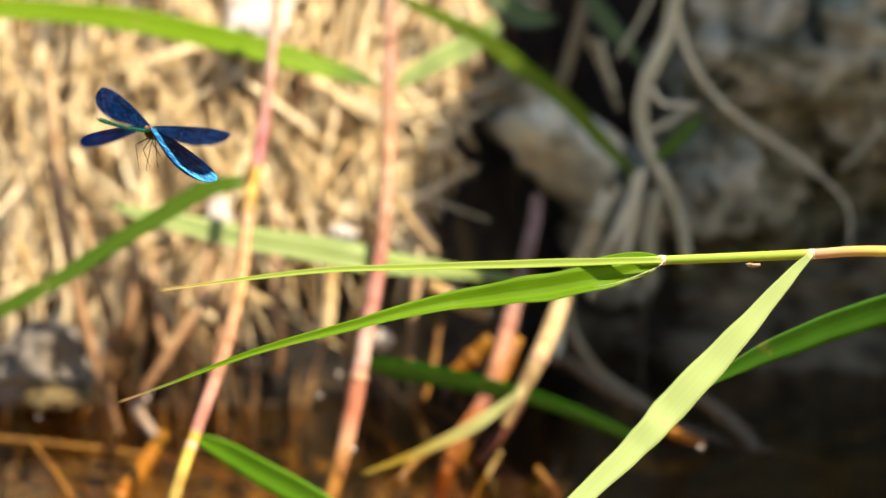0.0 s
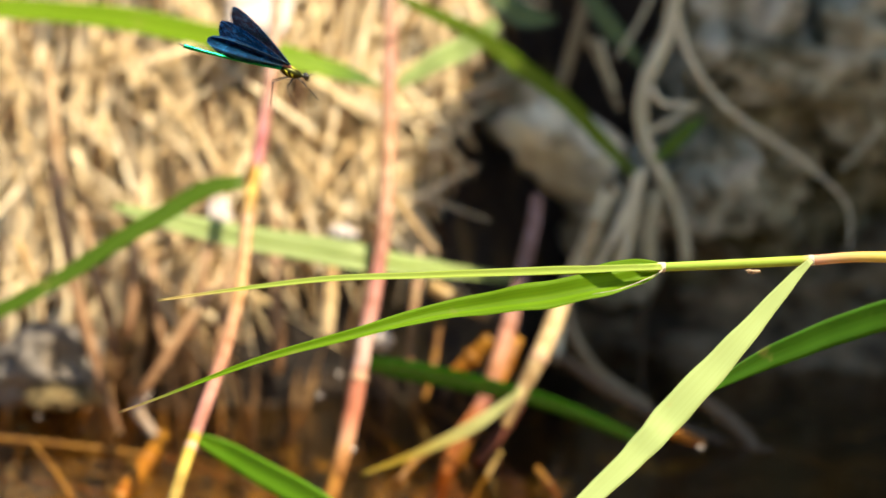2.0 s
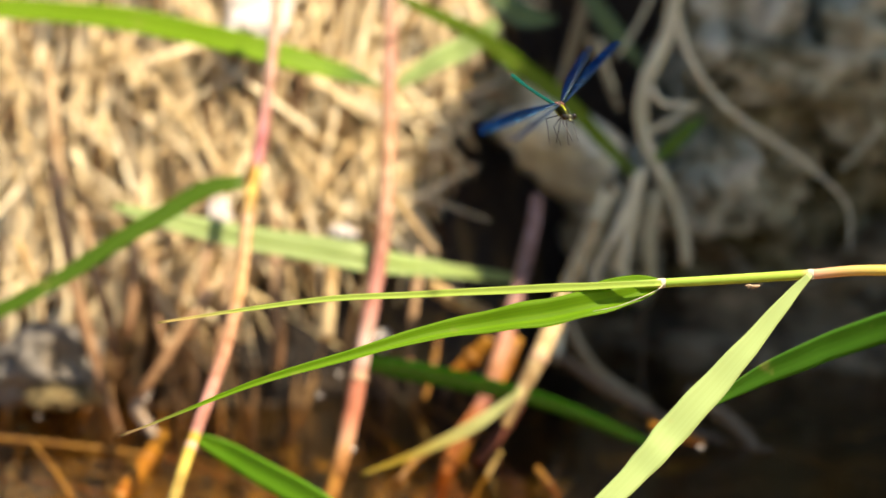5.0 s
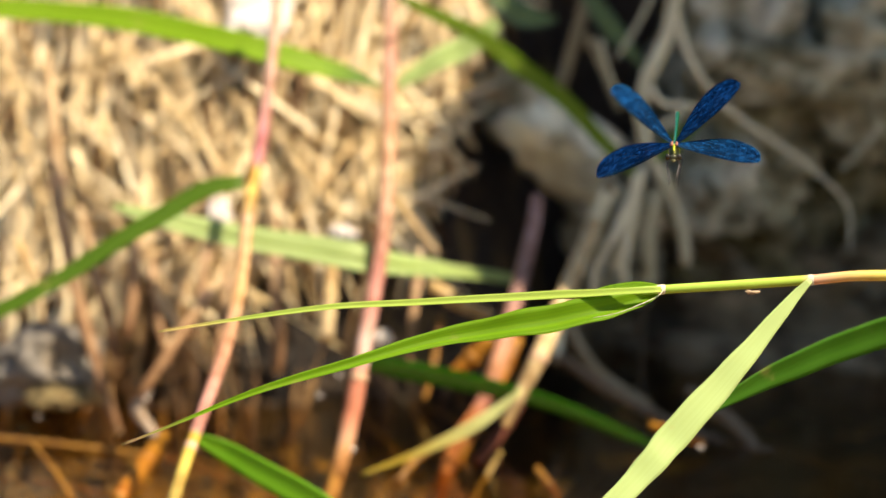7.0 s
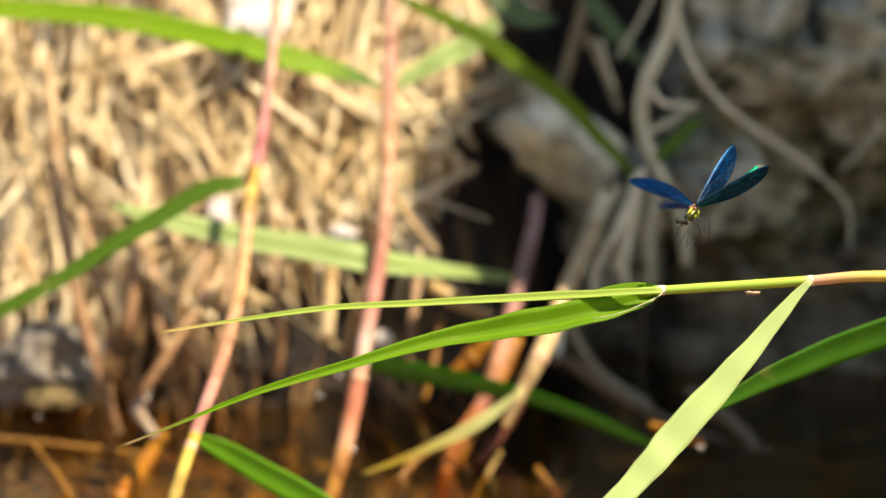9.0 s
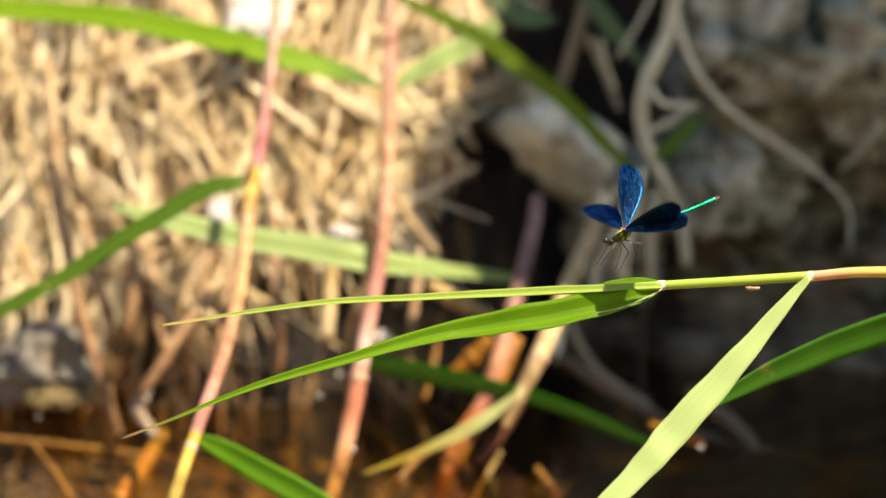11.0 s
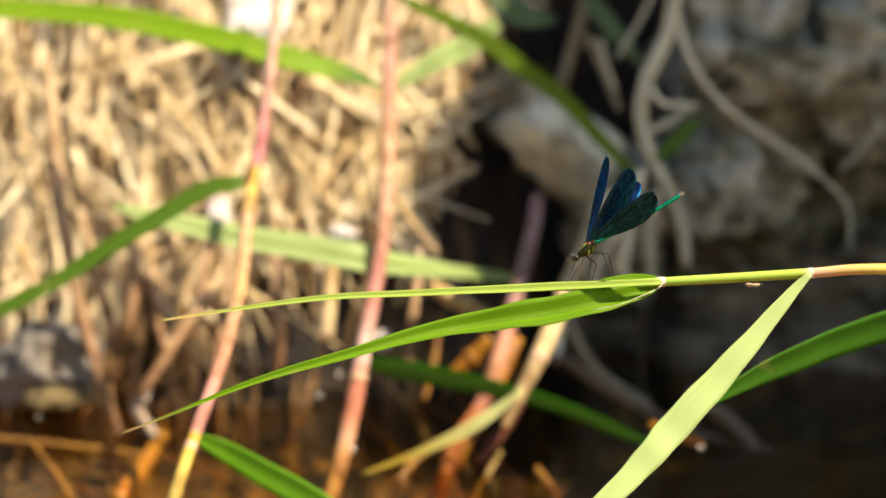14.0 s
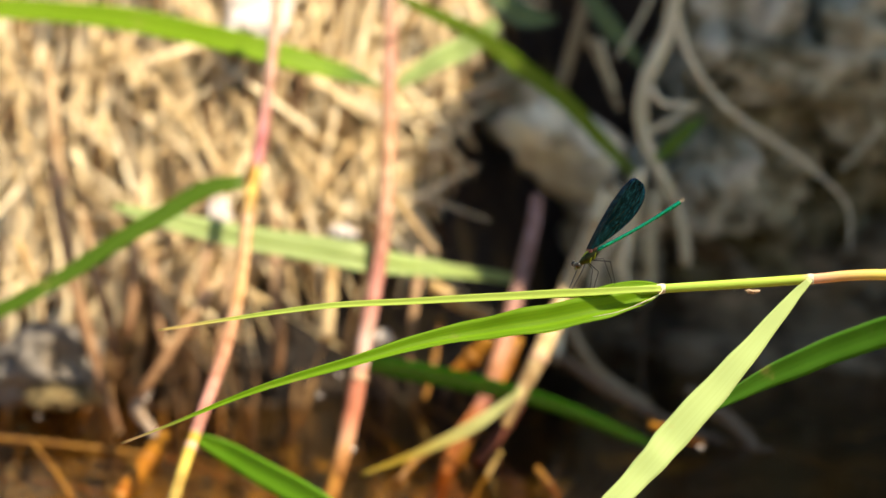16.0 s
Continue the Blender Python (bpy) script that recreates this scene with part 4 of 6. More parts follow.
def vein_meshes():
    """The thick leading edge and the raised long veins behind it, one mesh each."""
    veins = []
    for g0, w in ((0.0, 0.00042), (0.09, 0.0003), (0.2, 0.00022), (0.34, 0.0002), (0.5, 0.0002), (0.68, 0.00018), (0.84, 0.00016), (1.0, 0.00016)):
        rows = []
        for i in range(13):
            f = i / 12 * (0.99 if g0 < 0.3 else 0.9 + 0.1 * (1 - g0))
            lead, rear = wing_outline(f)
            g = g0 * min(1.0, 0.4 + f)
            y = lead - (lead + rear) * g
            z = 0.00035 * math.sin(math.pi * g) * math.sin(math.pi * f) + 0.00022 * math.sin(g * 30) * math.sin(math.pi * f)
            rows.append((f * WING, y, z, w * (1 - 0.55 * f)))
        veins.append(tube(rows, sides=5, steps=24))
    return veins


def ball(bm, at, radii, turn=None, u=20, v=14):
    m = Matrix.Translation(at) @ (turn or Matrix()) @ Matrix.Diagonal((*radii, 1))
    bmesh.ops.create_uvsphere(bm, u_segments=u, v_segments=v, radius=1.0, matrix=m)


def damselfly():
    fly = thing("damselfly", (0, 0, 0), "slender damselfly with metallic green body and blue-black wings", "damselfly")
    # abdomen: ten ringed segments drawn out backwards
    rows = [(0, -0.0006, -0.0008, 0.0026)]
    marks = np.linspace(0.002, 0.0425, 11)
    for a, b in zip(marks[:-1], marks[1:]):
        for f, w in ((0.02, 0.96), (0.12, 1.0), (0.5, 0.98), (0.88, 1.0), (0.98, 0.97)):
            y = a + (b - a) * f
            s = y / 0.0425
            rows.append((0, -y, -0.0010 - 0.0007 * math.sin(math.pi * s) + 0.0006 * s, 0.78 * (0.0021 - 0.0004 * math.sin(math.pi * min(1, s * 1.1)) + (0.0002 if s > 0.85 else 0)) * w))
    part("abdomen", tube(rows, sides=12, steps=130), abdomen_skin, fly, "long thin metallic green abdomen")
    for s in (-1, 1):
        part("clasper", tube([(s * 0.0005, -0.0420, -0.0004, 0.0006), (s * 0.0010, -0.0434, -0.0002, 0.0005), (s * 0.0006, -0.0446, 0.0002, 0.0003)], sides=6, steps=8), tip_skin, fly)
    for y in marks[1:10]:
        f = y / 0.0425
        z = -0.0010 - 0.0007 * math.sin(math.pi * f) + 0.0006 * f
        w = 0.82 * (0.0021 - 0.0004 * math.sin(math.pi * min(1, f * 1.1)) + (0.0002 if f > 0.85 else 0))
        part("joint", tube([(0, -y + 0.00018, z, w), (0, -y, z, w * 1.02), (0, -y - 0.00018, z, w)], sides=12, steps=4), joint_skin, fly)
    # thorax and head carried low before the wings
    part("thorax", tube([(0, -0.0022, -0.0010, 0.0018), (0, -0.0008, -0.0014, 0.0035), (0, 0.0014, -0.0019, 0.0043), (0, 0.0036, -0.0023, 0.0040), (0, 0.0054, -0.0024, 0.0028), (0, 0.0066, -0.0023, 0.0014)], sides=18, steps=30), thorax_skin, fly, "shiny yellow-green thorax")
    part("thorax_crest", tube([(0, -0.0004, 0.0001, 0.0006), (0, 0.0014, 0.0000, 0.0012), (0, 0.0034, -0.0005, 0.0011), (0, 0.0050, -0.0012, 0.0006)], sides=10, steps=14), stripe_skin, fly, "bright yellow-green crest of the thorax")
    for s in (-1, 1):
        for y, z in ((0.0000, -0.0012), (0.0022, -0.0016)):
            part("thorax_stripe", tube([(s * 0.0016, y - 0.0008, z, 0.0003), (s * 0.0021, y + 0.0002, z - 0.0009, 0.0006), (s * 0.0016, y + 0.0010, z - 0.0022, 0.0003)], sides=8, steps=12), stripe_skin, fly, "yellow-green stripe on the thorax")
    bm = bmesh.new()
    for y in (0.0008, -0.0012):
        for s in (-1, 1):
            ball(bm, (s * 0.0010, y, 0.0003), (0.0008, 0.0010, 0.0008), u=10, v=8)
    part("wing_base", bm, copper_skin, fly, "coppery wing bases")
    bm = bmesh.new()
    ball(bm, (0, 0.0083, -0.0025), (0.0017, 0.0012, 0.0012))
    tube_into(bm, [(0, 0.0060, -0.0023, 0.0012), (0, 0.0082, -0.0025, 0.0012)], sides=8, steps=4)
    head = part("head", bm, face_skin, fly)
    bm = bmesh.new()
    ball(bm, (0, 0.0091, -0.0035), (0.0009, 0.0007, 0.0008), u=12, v=8)
    part("mouthparts", bm, lip_skin, head, "pale greenish mouthparts")
    for s in (-1, 1):
        bm = bmesh.new()
        ball(bm, (s * 0.0022, 0.0083, -0.0023), (0.0011, 0.0012, 0.0013))
        part("eye", bm, eye_skin, head, "dark round compound eye")
        part("antenna", tube([(s * 0.0006, 0.0091, -0.0018, 0.00025), (s * 0.0014, 0.0107, -0.0010, 0.00014), (s * 0.0019, 0.0119, -0.0008, 0.0001)], sides=5, steps=6), leg_skin, head)
    for s in (-1, 1):
        for y0, knee, foot in ((0.0052, (0.0024, 0.0081, -0.0052), (0.0014, 0.0141, -0.0098)), (0.0036, (0.0030, 0.0018, -0.0085), (0.0018, 0.0062, -0.0142)), (0.0018, (0.0034, -0.0043, -0.0069), (0.0016, -0.0031, -0.0165))):
            z0 = -0.0036
            hip = (s * 0.0010, y0, z0)
            k = (s * knee[0], knee[1], knee[2])
            ft = (s * foot[0], foot[1], foot[2])
            leg = part("leg", tube([(*hip, 0.0005), (*[(a + b) / 2 for a, b in zip(hip, k)], 0.00042), (*k, 0.00036)], sides=6, steps=8), leg_skin, fly)
            part("shin", tube([(*k, 0.00036), (*[(a + b) / 2 for a, b in zip(k, ft)], 0.0003), (*ft, 0.00024), (ft[0] * 1.15, ft[1] + 0.0010, ft[2] - 0.0006, 0.0002)], sides=6, steps=12), leg_skin, leg)
    first = part("wing", wing_mesh(), wing_skin, fly, "blue-black wing with a metallic sheen")
    veins = [part("vein", bm, vein_skin, first) for bm in vein_meshes()]
    wings = [first]
    for _ in range(3):
        ob = new("wing", first.data)
        ob.parent = fly
        tagged(ob, "blue-black wing with a metallic sheen")
        for vein in veins:
            new("vein", vein.data).parent = ob
        wings.append(ob)
    return fly, wings


fly, wings = damselfly()
WING_ROOTS = ((-0.0009, 0.0008, 0.0006), (0.0009, 0.0008, 0.0006), (-0.0009, -0.0012, 0.0006), (0.0009, -0.0012, 0.0006))


# ---- what moves ----
SWAY = ((0, 1.363), (0.5, 1.312), (1, 1.234), (1.5, 1.157), (2, 1.042), (2.5, 0.926), (3, 0.81), (3.5, 0.694), (4, 0.566), (4.6, 0.399), (5.2, 0.257), (5.8, 0.141), (6.5, 0.051), (7, 0.008), (7.5, -0.026), (8, -0.036), (8.5, -0.036), (9, -0.026), (9.6, 0.013), (10.2, 0.077), (10.8, 0.167), (11.5, 0.283), (12, 0.36), (12.5, 0.406), (13, 0.417), (13.5, 0.404), (14, 0.365), (14.5, 0.319), (15, 0.257), (15.5, 0.172), (16, 0.051))


def hinged(which, rx, ry, rz):
    """A wing's pose at its root on the body."""
    return pose(*WING_ROOTS[which], rx, ry, rz)


def motions():
    rows = [(t, pose(*HINGE, 0, tilt, 0)) for t, tilt in SWAY]
    walk(shoot, rows)
    walk(midge, rows)
    walk(fly, [
        (0, pose(-0.1179, 1.4364, 0.2308, -12.7, 0, -22.7)), (0.1, pose(-0.1169, 1.4369, 0.2338, -12.4, 0, -23.5)), (0.2, pose(-0.1144, 1.4371, 0.2348, -12.3, 0, -24.8)),
        (0.3, pose(-0.1148, 1.4374, 0.2366, -12.3, 0, -26.5)), (0.4, pose(-0.1141, 1.4377, 0.2387, -12.3, 0, -28.9)), (0.5, pose(-0.1113, 1.438, 0.24, -12, 0, -31.5)),
        (0.6, pose(-0.1095, 1.4384, 0.2421, -11.9, 0, -33.1)), (0.7, pose(-0.1112, 1.4385, 0.2428, -12.1, 0, -34.5)), (0.8, pose(-0.1063, 1.4385, 0.2428, -12.5, 0, -36.9)),
        (0.9, pose(-0.1045, 1.4388, 0.2446, -12.7, 0, -39.4)), (1, pose(-0.1008, 1.4391, 0.2461, -12.9, 0, -41.1)), (1.1, pose(-0.0982, 1.4393, 0.2474, -12.9, 0, -42.3)),
        (1.2, pose(-0.0946, 1.4399, 0.2509, -12.6, 0, -44.8)), (1.3, pose(-0.0914, 1.44, 0.2515, -12.5, 0, -49.2)), (1.4, pose(-0.089, 1.4405, 0.2543, -12.4, 0, -54.1)),
        (1.5, pose(-0.0831, 1.4407, 0.2554, -12.2, 0, -58.5)), (1.6, pose(-0.0798, 1.4408, 0.2561, -12.5, 0, -61.5)), (1.7, pose(-0.0763, 1.4409, 0.2568, -13.2, 0, -63.4)),
        (1.8, pose(-0.0721, 1.4409, 0.2564, -13.8, 0, -65.6)), (1.9, pose(-0.0678, 1.4409, 0.2568, -13.8, 0, -71.1)), (2, pose(-0.0627, 1.4407, 0.2554, -12.7, 0, -84.1)),
        (2.1, pose(-0.0597, 1.4407, 0.2554, -10, 0, -101.1)), (2.2, pose(-0.0562, 1.4407, 0.2554, -8, 0, -112)), (2.3, pose(-0.0526, 1.4406, 0.2547, -7.8, 0, -116.3)),
        (2.4, pose(-0.0494, 1.4406, 0.255, -8.5, 0, -118.1)), (2.5, pose(-0.0452, 1.4407, 0.2557, -9.6, 0, -119.3)), (2.6, pose(-0.042, 1.4407, 0.2554, -10.4, 0, -120.3)),
        (2.7, pose(-0.0367, 1.4408, 0.2561, -10.6, 0, -121.4)), (2.8, pose(-0.0339, 1.4409, 0.2564, -10.3, 0, -123.2)), (2.9, pose(-0.0296, 1.441, 0.2571, -9.5, 0, -125.9)),
        (3, pose(-0.0254, 1.4411, 0.2577, -8.3, 0, -129)), (3.1, pose(-0.0226, 1.4411, 0.2575, -7.1, 0, -131.5)), (3.2, pose(-0.016, 1.4409, 0.2568, -6.5, 0, -132.7)),
        (3.3, pose(-0.0117, 1.4408, 0.2557, -6.4, 0, -133.5)), (3.4, pose(-0.0075, 1.4405, 0.254, -6.5, 0, -134.3)), (3.5, pose(-0.0027, 1.4401, 0.2521, -6.5, 0, -135.2)),
        (3.6, pose(0.0007, 1.4398, 0.2505, -6.3, 0, -136.4)), (3.7, pose(0.0042, 1.4396, 0.2491, -6.6, 0, -138)), (3.8, pose(0.0077, 1.4392, 0.247, -7.9, 0, -139.1)),
        (3.9, pose(0.012, 1.4391, 0.2463, -9.5, 0, -139.7)), (4, pose(0.0145, 1.4391, 0.2465, -10.5, 0, -140.6)), (4.1, pose(0.019, 1.439, 0.2456, -10.7, 0, -141.7)),
        (4.2, pose(0.0219, 1.4392, 0.2467, -10.2, 0, -142.7)), (4.3, pose(0.0242, 1.4391, 0.2465, -10.2, 0, -144)), (4.4, pose(0.0268, 1.4391, 0.2461, -10.3, 0, -145.4)),
        (4.5, pose(0.0297, 1.439, 0.2455, -10.3, 0, -146.7)), (4.6, pose(0.0329, 1.4388, 0.2447, -10.3, 0, -148.1)), (4.7, pose(0.0362, 1.4387, 0.2438, -10.3, 0, -149.5)),
        (4.8, pose(0.0397, 1.4385, 0.2427, -10.3, 0, -150.9)), (4.9, pose(0.0434, 1.4383, 0.2415, -10.3, 0, -152.3)), (5, pose(0.0471, 1.438, 0.2402, -10.2, 0, -153.7)),
        (5.1, pose(0.0509, 1.4378, 0.2389, -10.2, 0, -155.1)), (5.2, pose(0.0547, 1.4375, 0.2375, -10.2, 0, -156.5)), (5.3, pose(0.0584, 1.4373, 0.2361, -10.1, 0, -157.9)),
        (5.4, pose(0.0621, 1.437, 0.2347, -10.1, 0, -159.3)), (5.5, pose(0.0656, 1.4368, 0.2332, -10.1, 0, -160.7)), (5.6, pose(0.069, 1.4366, 0.2319, -10, 0, -162.1)),
        (5.7, pose(0.0721, 1.4363, 0.2306, -9.9, 0, -163.5)), (5.8, pose(0.0751, 1.4361, 0.2294, -9.9, 0, -164.9)), (5.9, pose(0.0777, 1.4359, 0.2283, -9.8, 0, -166.3)),
        (6, pose(0.08, 1.4357, 0.2273, -9.7, 0, -167.7)), (6.1, pose(0.0819, 1.4356, 0.2265, -9.7, 0, -169)), (6.2, pose(0.0835, 1.4355, 0.2258, -9.6, 0, -170.4)),
        (6.3, pose(0.0846, 1.4354, 0.2254, -9.5, 0, -171.7)), (6.4, pose(0.0856, 1.4351, 0.2236, -10.2, 0, -172.9)), (6.5, pose(0.0865, 1.435, 0.2232, -10.9, 0, -174.6)),
        (6.6, pose(0.0888, 1.4351, 0.2236, -11.1, 0, -176.5)), (6.7, pose(0.0895, 1.4353, 0.225, -10.8, 0, -178.7)), (6.8, pose(0.0906, 1.4353, 0.225, -10.4, 0, 179.1)),
        (6.9, pose(0.0916, 1.4353, 0.225, -10.1, 0, 176.9)), (7, pose(0.0929, 1.4352, 0.2244, -10.2, 0, 174.5)), (7.1, pose(0.0938, 1.435, 0.2233, -10.5, 0, 172.1)),
        (7.2, pose(0.0945, 1.4347, 0.2215, -10.4, 0, 170.3)), (7.3, pose(0.0952, 1.4347, 0.2215, -10.4, 0, 169.3)), (7.4, pose(0.0962, 1.434, 0.2173, -11.2, 0, 168.4)),
        (7.5, pose(0.0972, 1.4339, 0.217, -12.2, 0, 167.3)), (7.6, pose(0.098, 1.4333, 0.2132, -12.4, 0, 166.4)), (7.7, pose(0.0987, 1.4329, 0.2114, -12.2, 0, 165.6)),
        (7.8, pose(0.0994, 1.4328, 0.2104, -12.4, 0, 164.4)), (7.9, pose(0.1001, 1.4323, 0.2075, -13.2, 0, 162.7)), (8, pose(0.1008, 1.4323, 0.208, -14.2, 0, 160.5)),
        (8.1, pose(0.1015, 1.4321, 0.2068, -14.7, 0, 158.2)), (8.2, pose(0.1022, 1.4321, 0.2068, -14.4, 0, 155.9)), (8.3, pose(0.1019, 1.4323, 0.2075, -13.4, 0, 154)),
        (8.4, pose(0.1026, 1.4321, 0.2068, -12.7, 0, 151.7)), (8.5, pose(0.1026, 1.432, 0.2062, -12.8, 0, 147.7)), (8.6, pose(0.1022, 1.4317, 0.2044, -13.2, 0, 143.3)),
        (8.7, pose(0.1019, 1.4314, 0.2026, -13.9, 0, 140.1)), (8.8, pose(0.1015, 1.4311, 0.2009, -14.8, 0, 138.4)), (8.9, pose(0.1015, 1.4308, 0.1992, -15.8, 0, 137.9)),
        (9, pose(0.1008, 1.4308, 0.1995, -16.8, 0, 137.1)), (9.1, pose(0.0994, 1.4307, 0.1985, -17.7, 0, 135.1)), (9.2, pose(0.0998, 1.4308, 0.1995, -18.3, 0, 133.4)),
        (9.3, pose(0.0994, 1.4308, 0.1993, -18.1, 0, 132.5)), (9.4, pose(0.0987, 1.4308, 0.199, -17.9, 0, 131.5)), (9.5, pose(0.0978, 1.4307, 0.1986, -17.6, 0, 130.5)),
        (9.6, pose(0.0967, 1.4306, 0.1982, -17.4, 0, 129.5)), (9.7, pose(0.0954, 1.4305, 0.1978, -17.1, 0, 128.6)), (9.8, pose(0.094, 1.4305, 0.1973, -16.8, 0, 127.6)),
        (9.9, pose(0.0924, 1.4304, 0.1968, -16.6, 0, 126.6)), (10, pose(0.0907, 1.4303, 0.1963, -16.3, 0, 125.6)), (10.1, pose(0.0889, 1.4302, 0.1958, -16, 0, 124.6)),
        (10.2, pose(0.0871, 1.4301, 0.1952, -15.7, 0, 123.7)), (10.3, pose(0.0852, 1.43, 0.1947, -15.4, 0, 122.7)), (10.4, pose(0.0833, 1.4299, 0.1941, -15.2, 0, 121.7)),
        (10.5, pose(0.0815, 1.4298, 0.1935, -14.9, 0, 120.8)), (10.6, pose(0.0796, 1.4297, 0.193, -14.6, 0, 119.8)), (10.7, pose(0.0778, 1.4296, 0.1924, -14.3, 0, 118.8)),
        (10.8, pose(0.0761, 1.4295, 0.1919, -14, 0, 117.9)), (10.9, pose(0.0745, 1.4294, 0.1914, -13.7, 0, 116.9)), (11, pose(0.0731, 1.4293, 0.1909, -13.3, 0, 116)),
        (11.1, pose(0.0718, 1.4293, 0.1905, -13, 0, 115.1)), (11.2, pose(0.0706, 1.4292, 0.1901, -12.7, 0, 114.1)), (11.3, pose(0.0697, 1.4291, 0.1898, -12.4, 0, 113.2)),
        (11.4, pose(0.0697, 1.429, 0.1891, -12.4, 0, 113.9)), (11.5, pose(0.0654, 1.4291, 0.1897, -12.6, 0, 114.2)), (11.6, pose(0.0657, 1.4288, 0.1881, -12.9, 0, 114.8)),
        (11.7, pose(0.0647, 1.429, 0.1888, -13.2, 0, 115)), (11.8, pose(0.0638, 1.429, 0.1888, -14, 0, 113)), (11.9, pose(0.061, 1.429, 0.1891, -15.2, 0, 110)),
        (12, pose(0.0604, 1.429, 0.189, -16.1, 0, 109.2)), (12.1, pose(0.0607, 1.429, 0.1891, -16.9, 0, 111.2)), (12.2, pose(0.0613, 1.4287, 0.1875, -18, 0, 113.3)),
        (12.3, pose(0.0594, 1.4286, 0.1869, -19.3, 0, 113.6)), (12.4, pose(0.0594, 1.4285, 0.1863, -20.6, 0, 112)), (12.5, pose(0.0577, 1.4286, 0.1868, -21.7, 0, 109.8)),
        (12.6, pose(0.0572, 1.4286, 0.1866, -22.5, 0, 108.5)), (12.8, pose(0.0575, 1.4286, 0.1866, -23.7, 0, 107.9)), (13, pose(0.0575, 1.4286, 0.1868, -26.2, 0, 100.1)),
        (13.2, pose(0.0591, 1.4286, 0.1866, -23.6, 0, 109.5)), (13.4, pose(0.0594, 1.4285, 0.186, -23.3, 0, 109.3)), (13.5, pose(0.0584, 1.4285, 0.1863, -23.6, 0, 107.8)),
        (13.6, pose(0.0585, 1.4285, 0.186, -23.6, 0, 107.5)), (13.8, pose(0.0591, 1.4285, 0.186, -23.2, 0, 110.7)), (14, pose(0.059, 1.4284, 0.1857, -24.2, 0, 109.5)),
        (14.1, pose(0.0591, 1.4284, 0.1854, -24.4, 0, 109.4)), (14.2, pose(0.0591, 1.4284, 0.1854, -24.4, 0, 109.8)), (14.3, pose(0.0594, 1.4284, 0.1857, -24.2, 0, 110.3)),
        (14.5, pose(0.0595, 1.4284, 0.1854, -25.3, 0, 109.7)), (15, pose(0.0597, 1.4282, 0.1846, -26.1, 0, 108.7)), (15.5, pose(0.0597, 1.4281, 0.1839, -25.2, 0, 109.9)),
        (16, pose(0.0597, 1.4279, 0.1828, -24.4, 0, 111)),
    ])
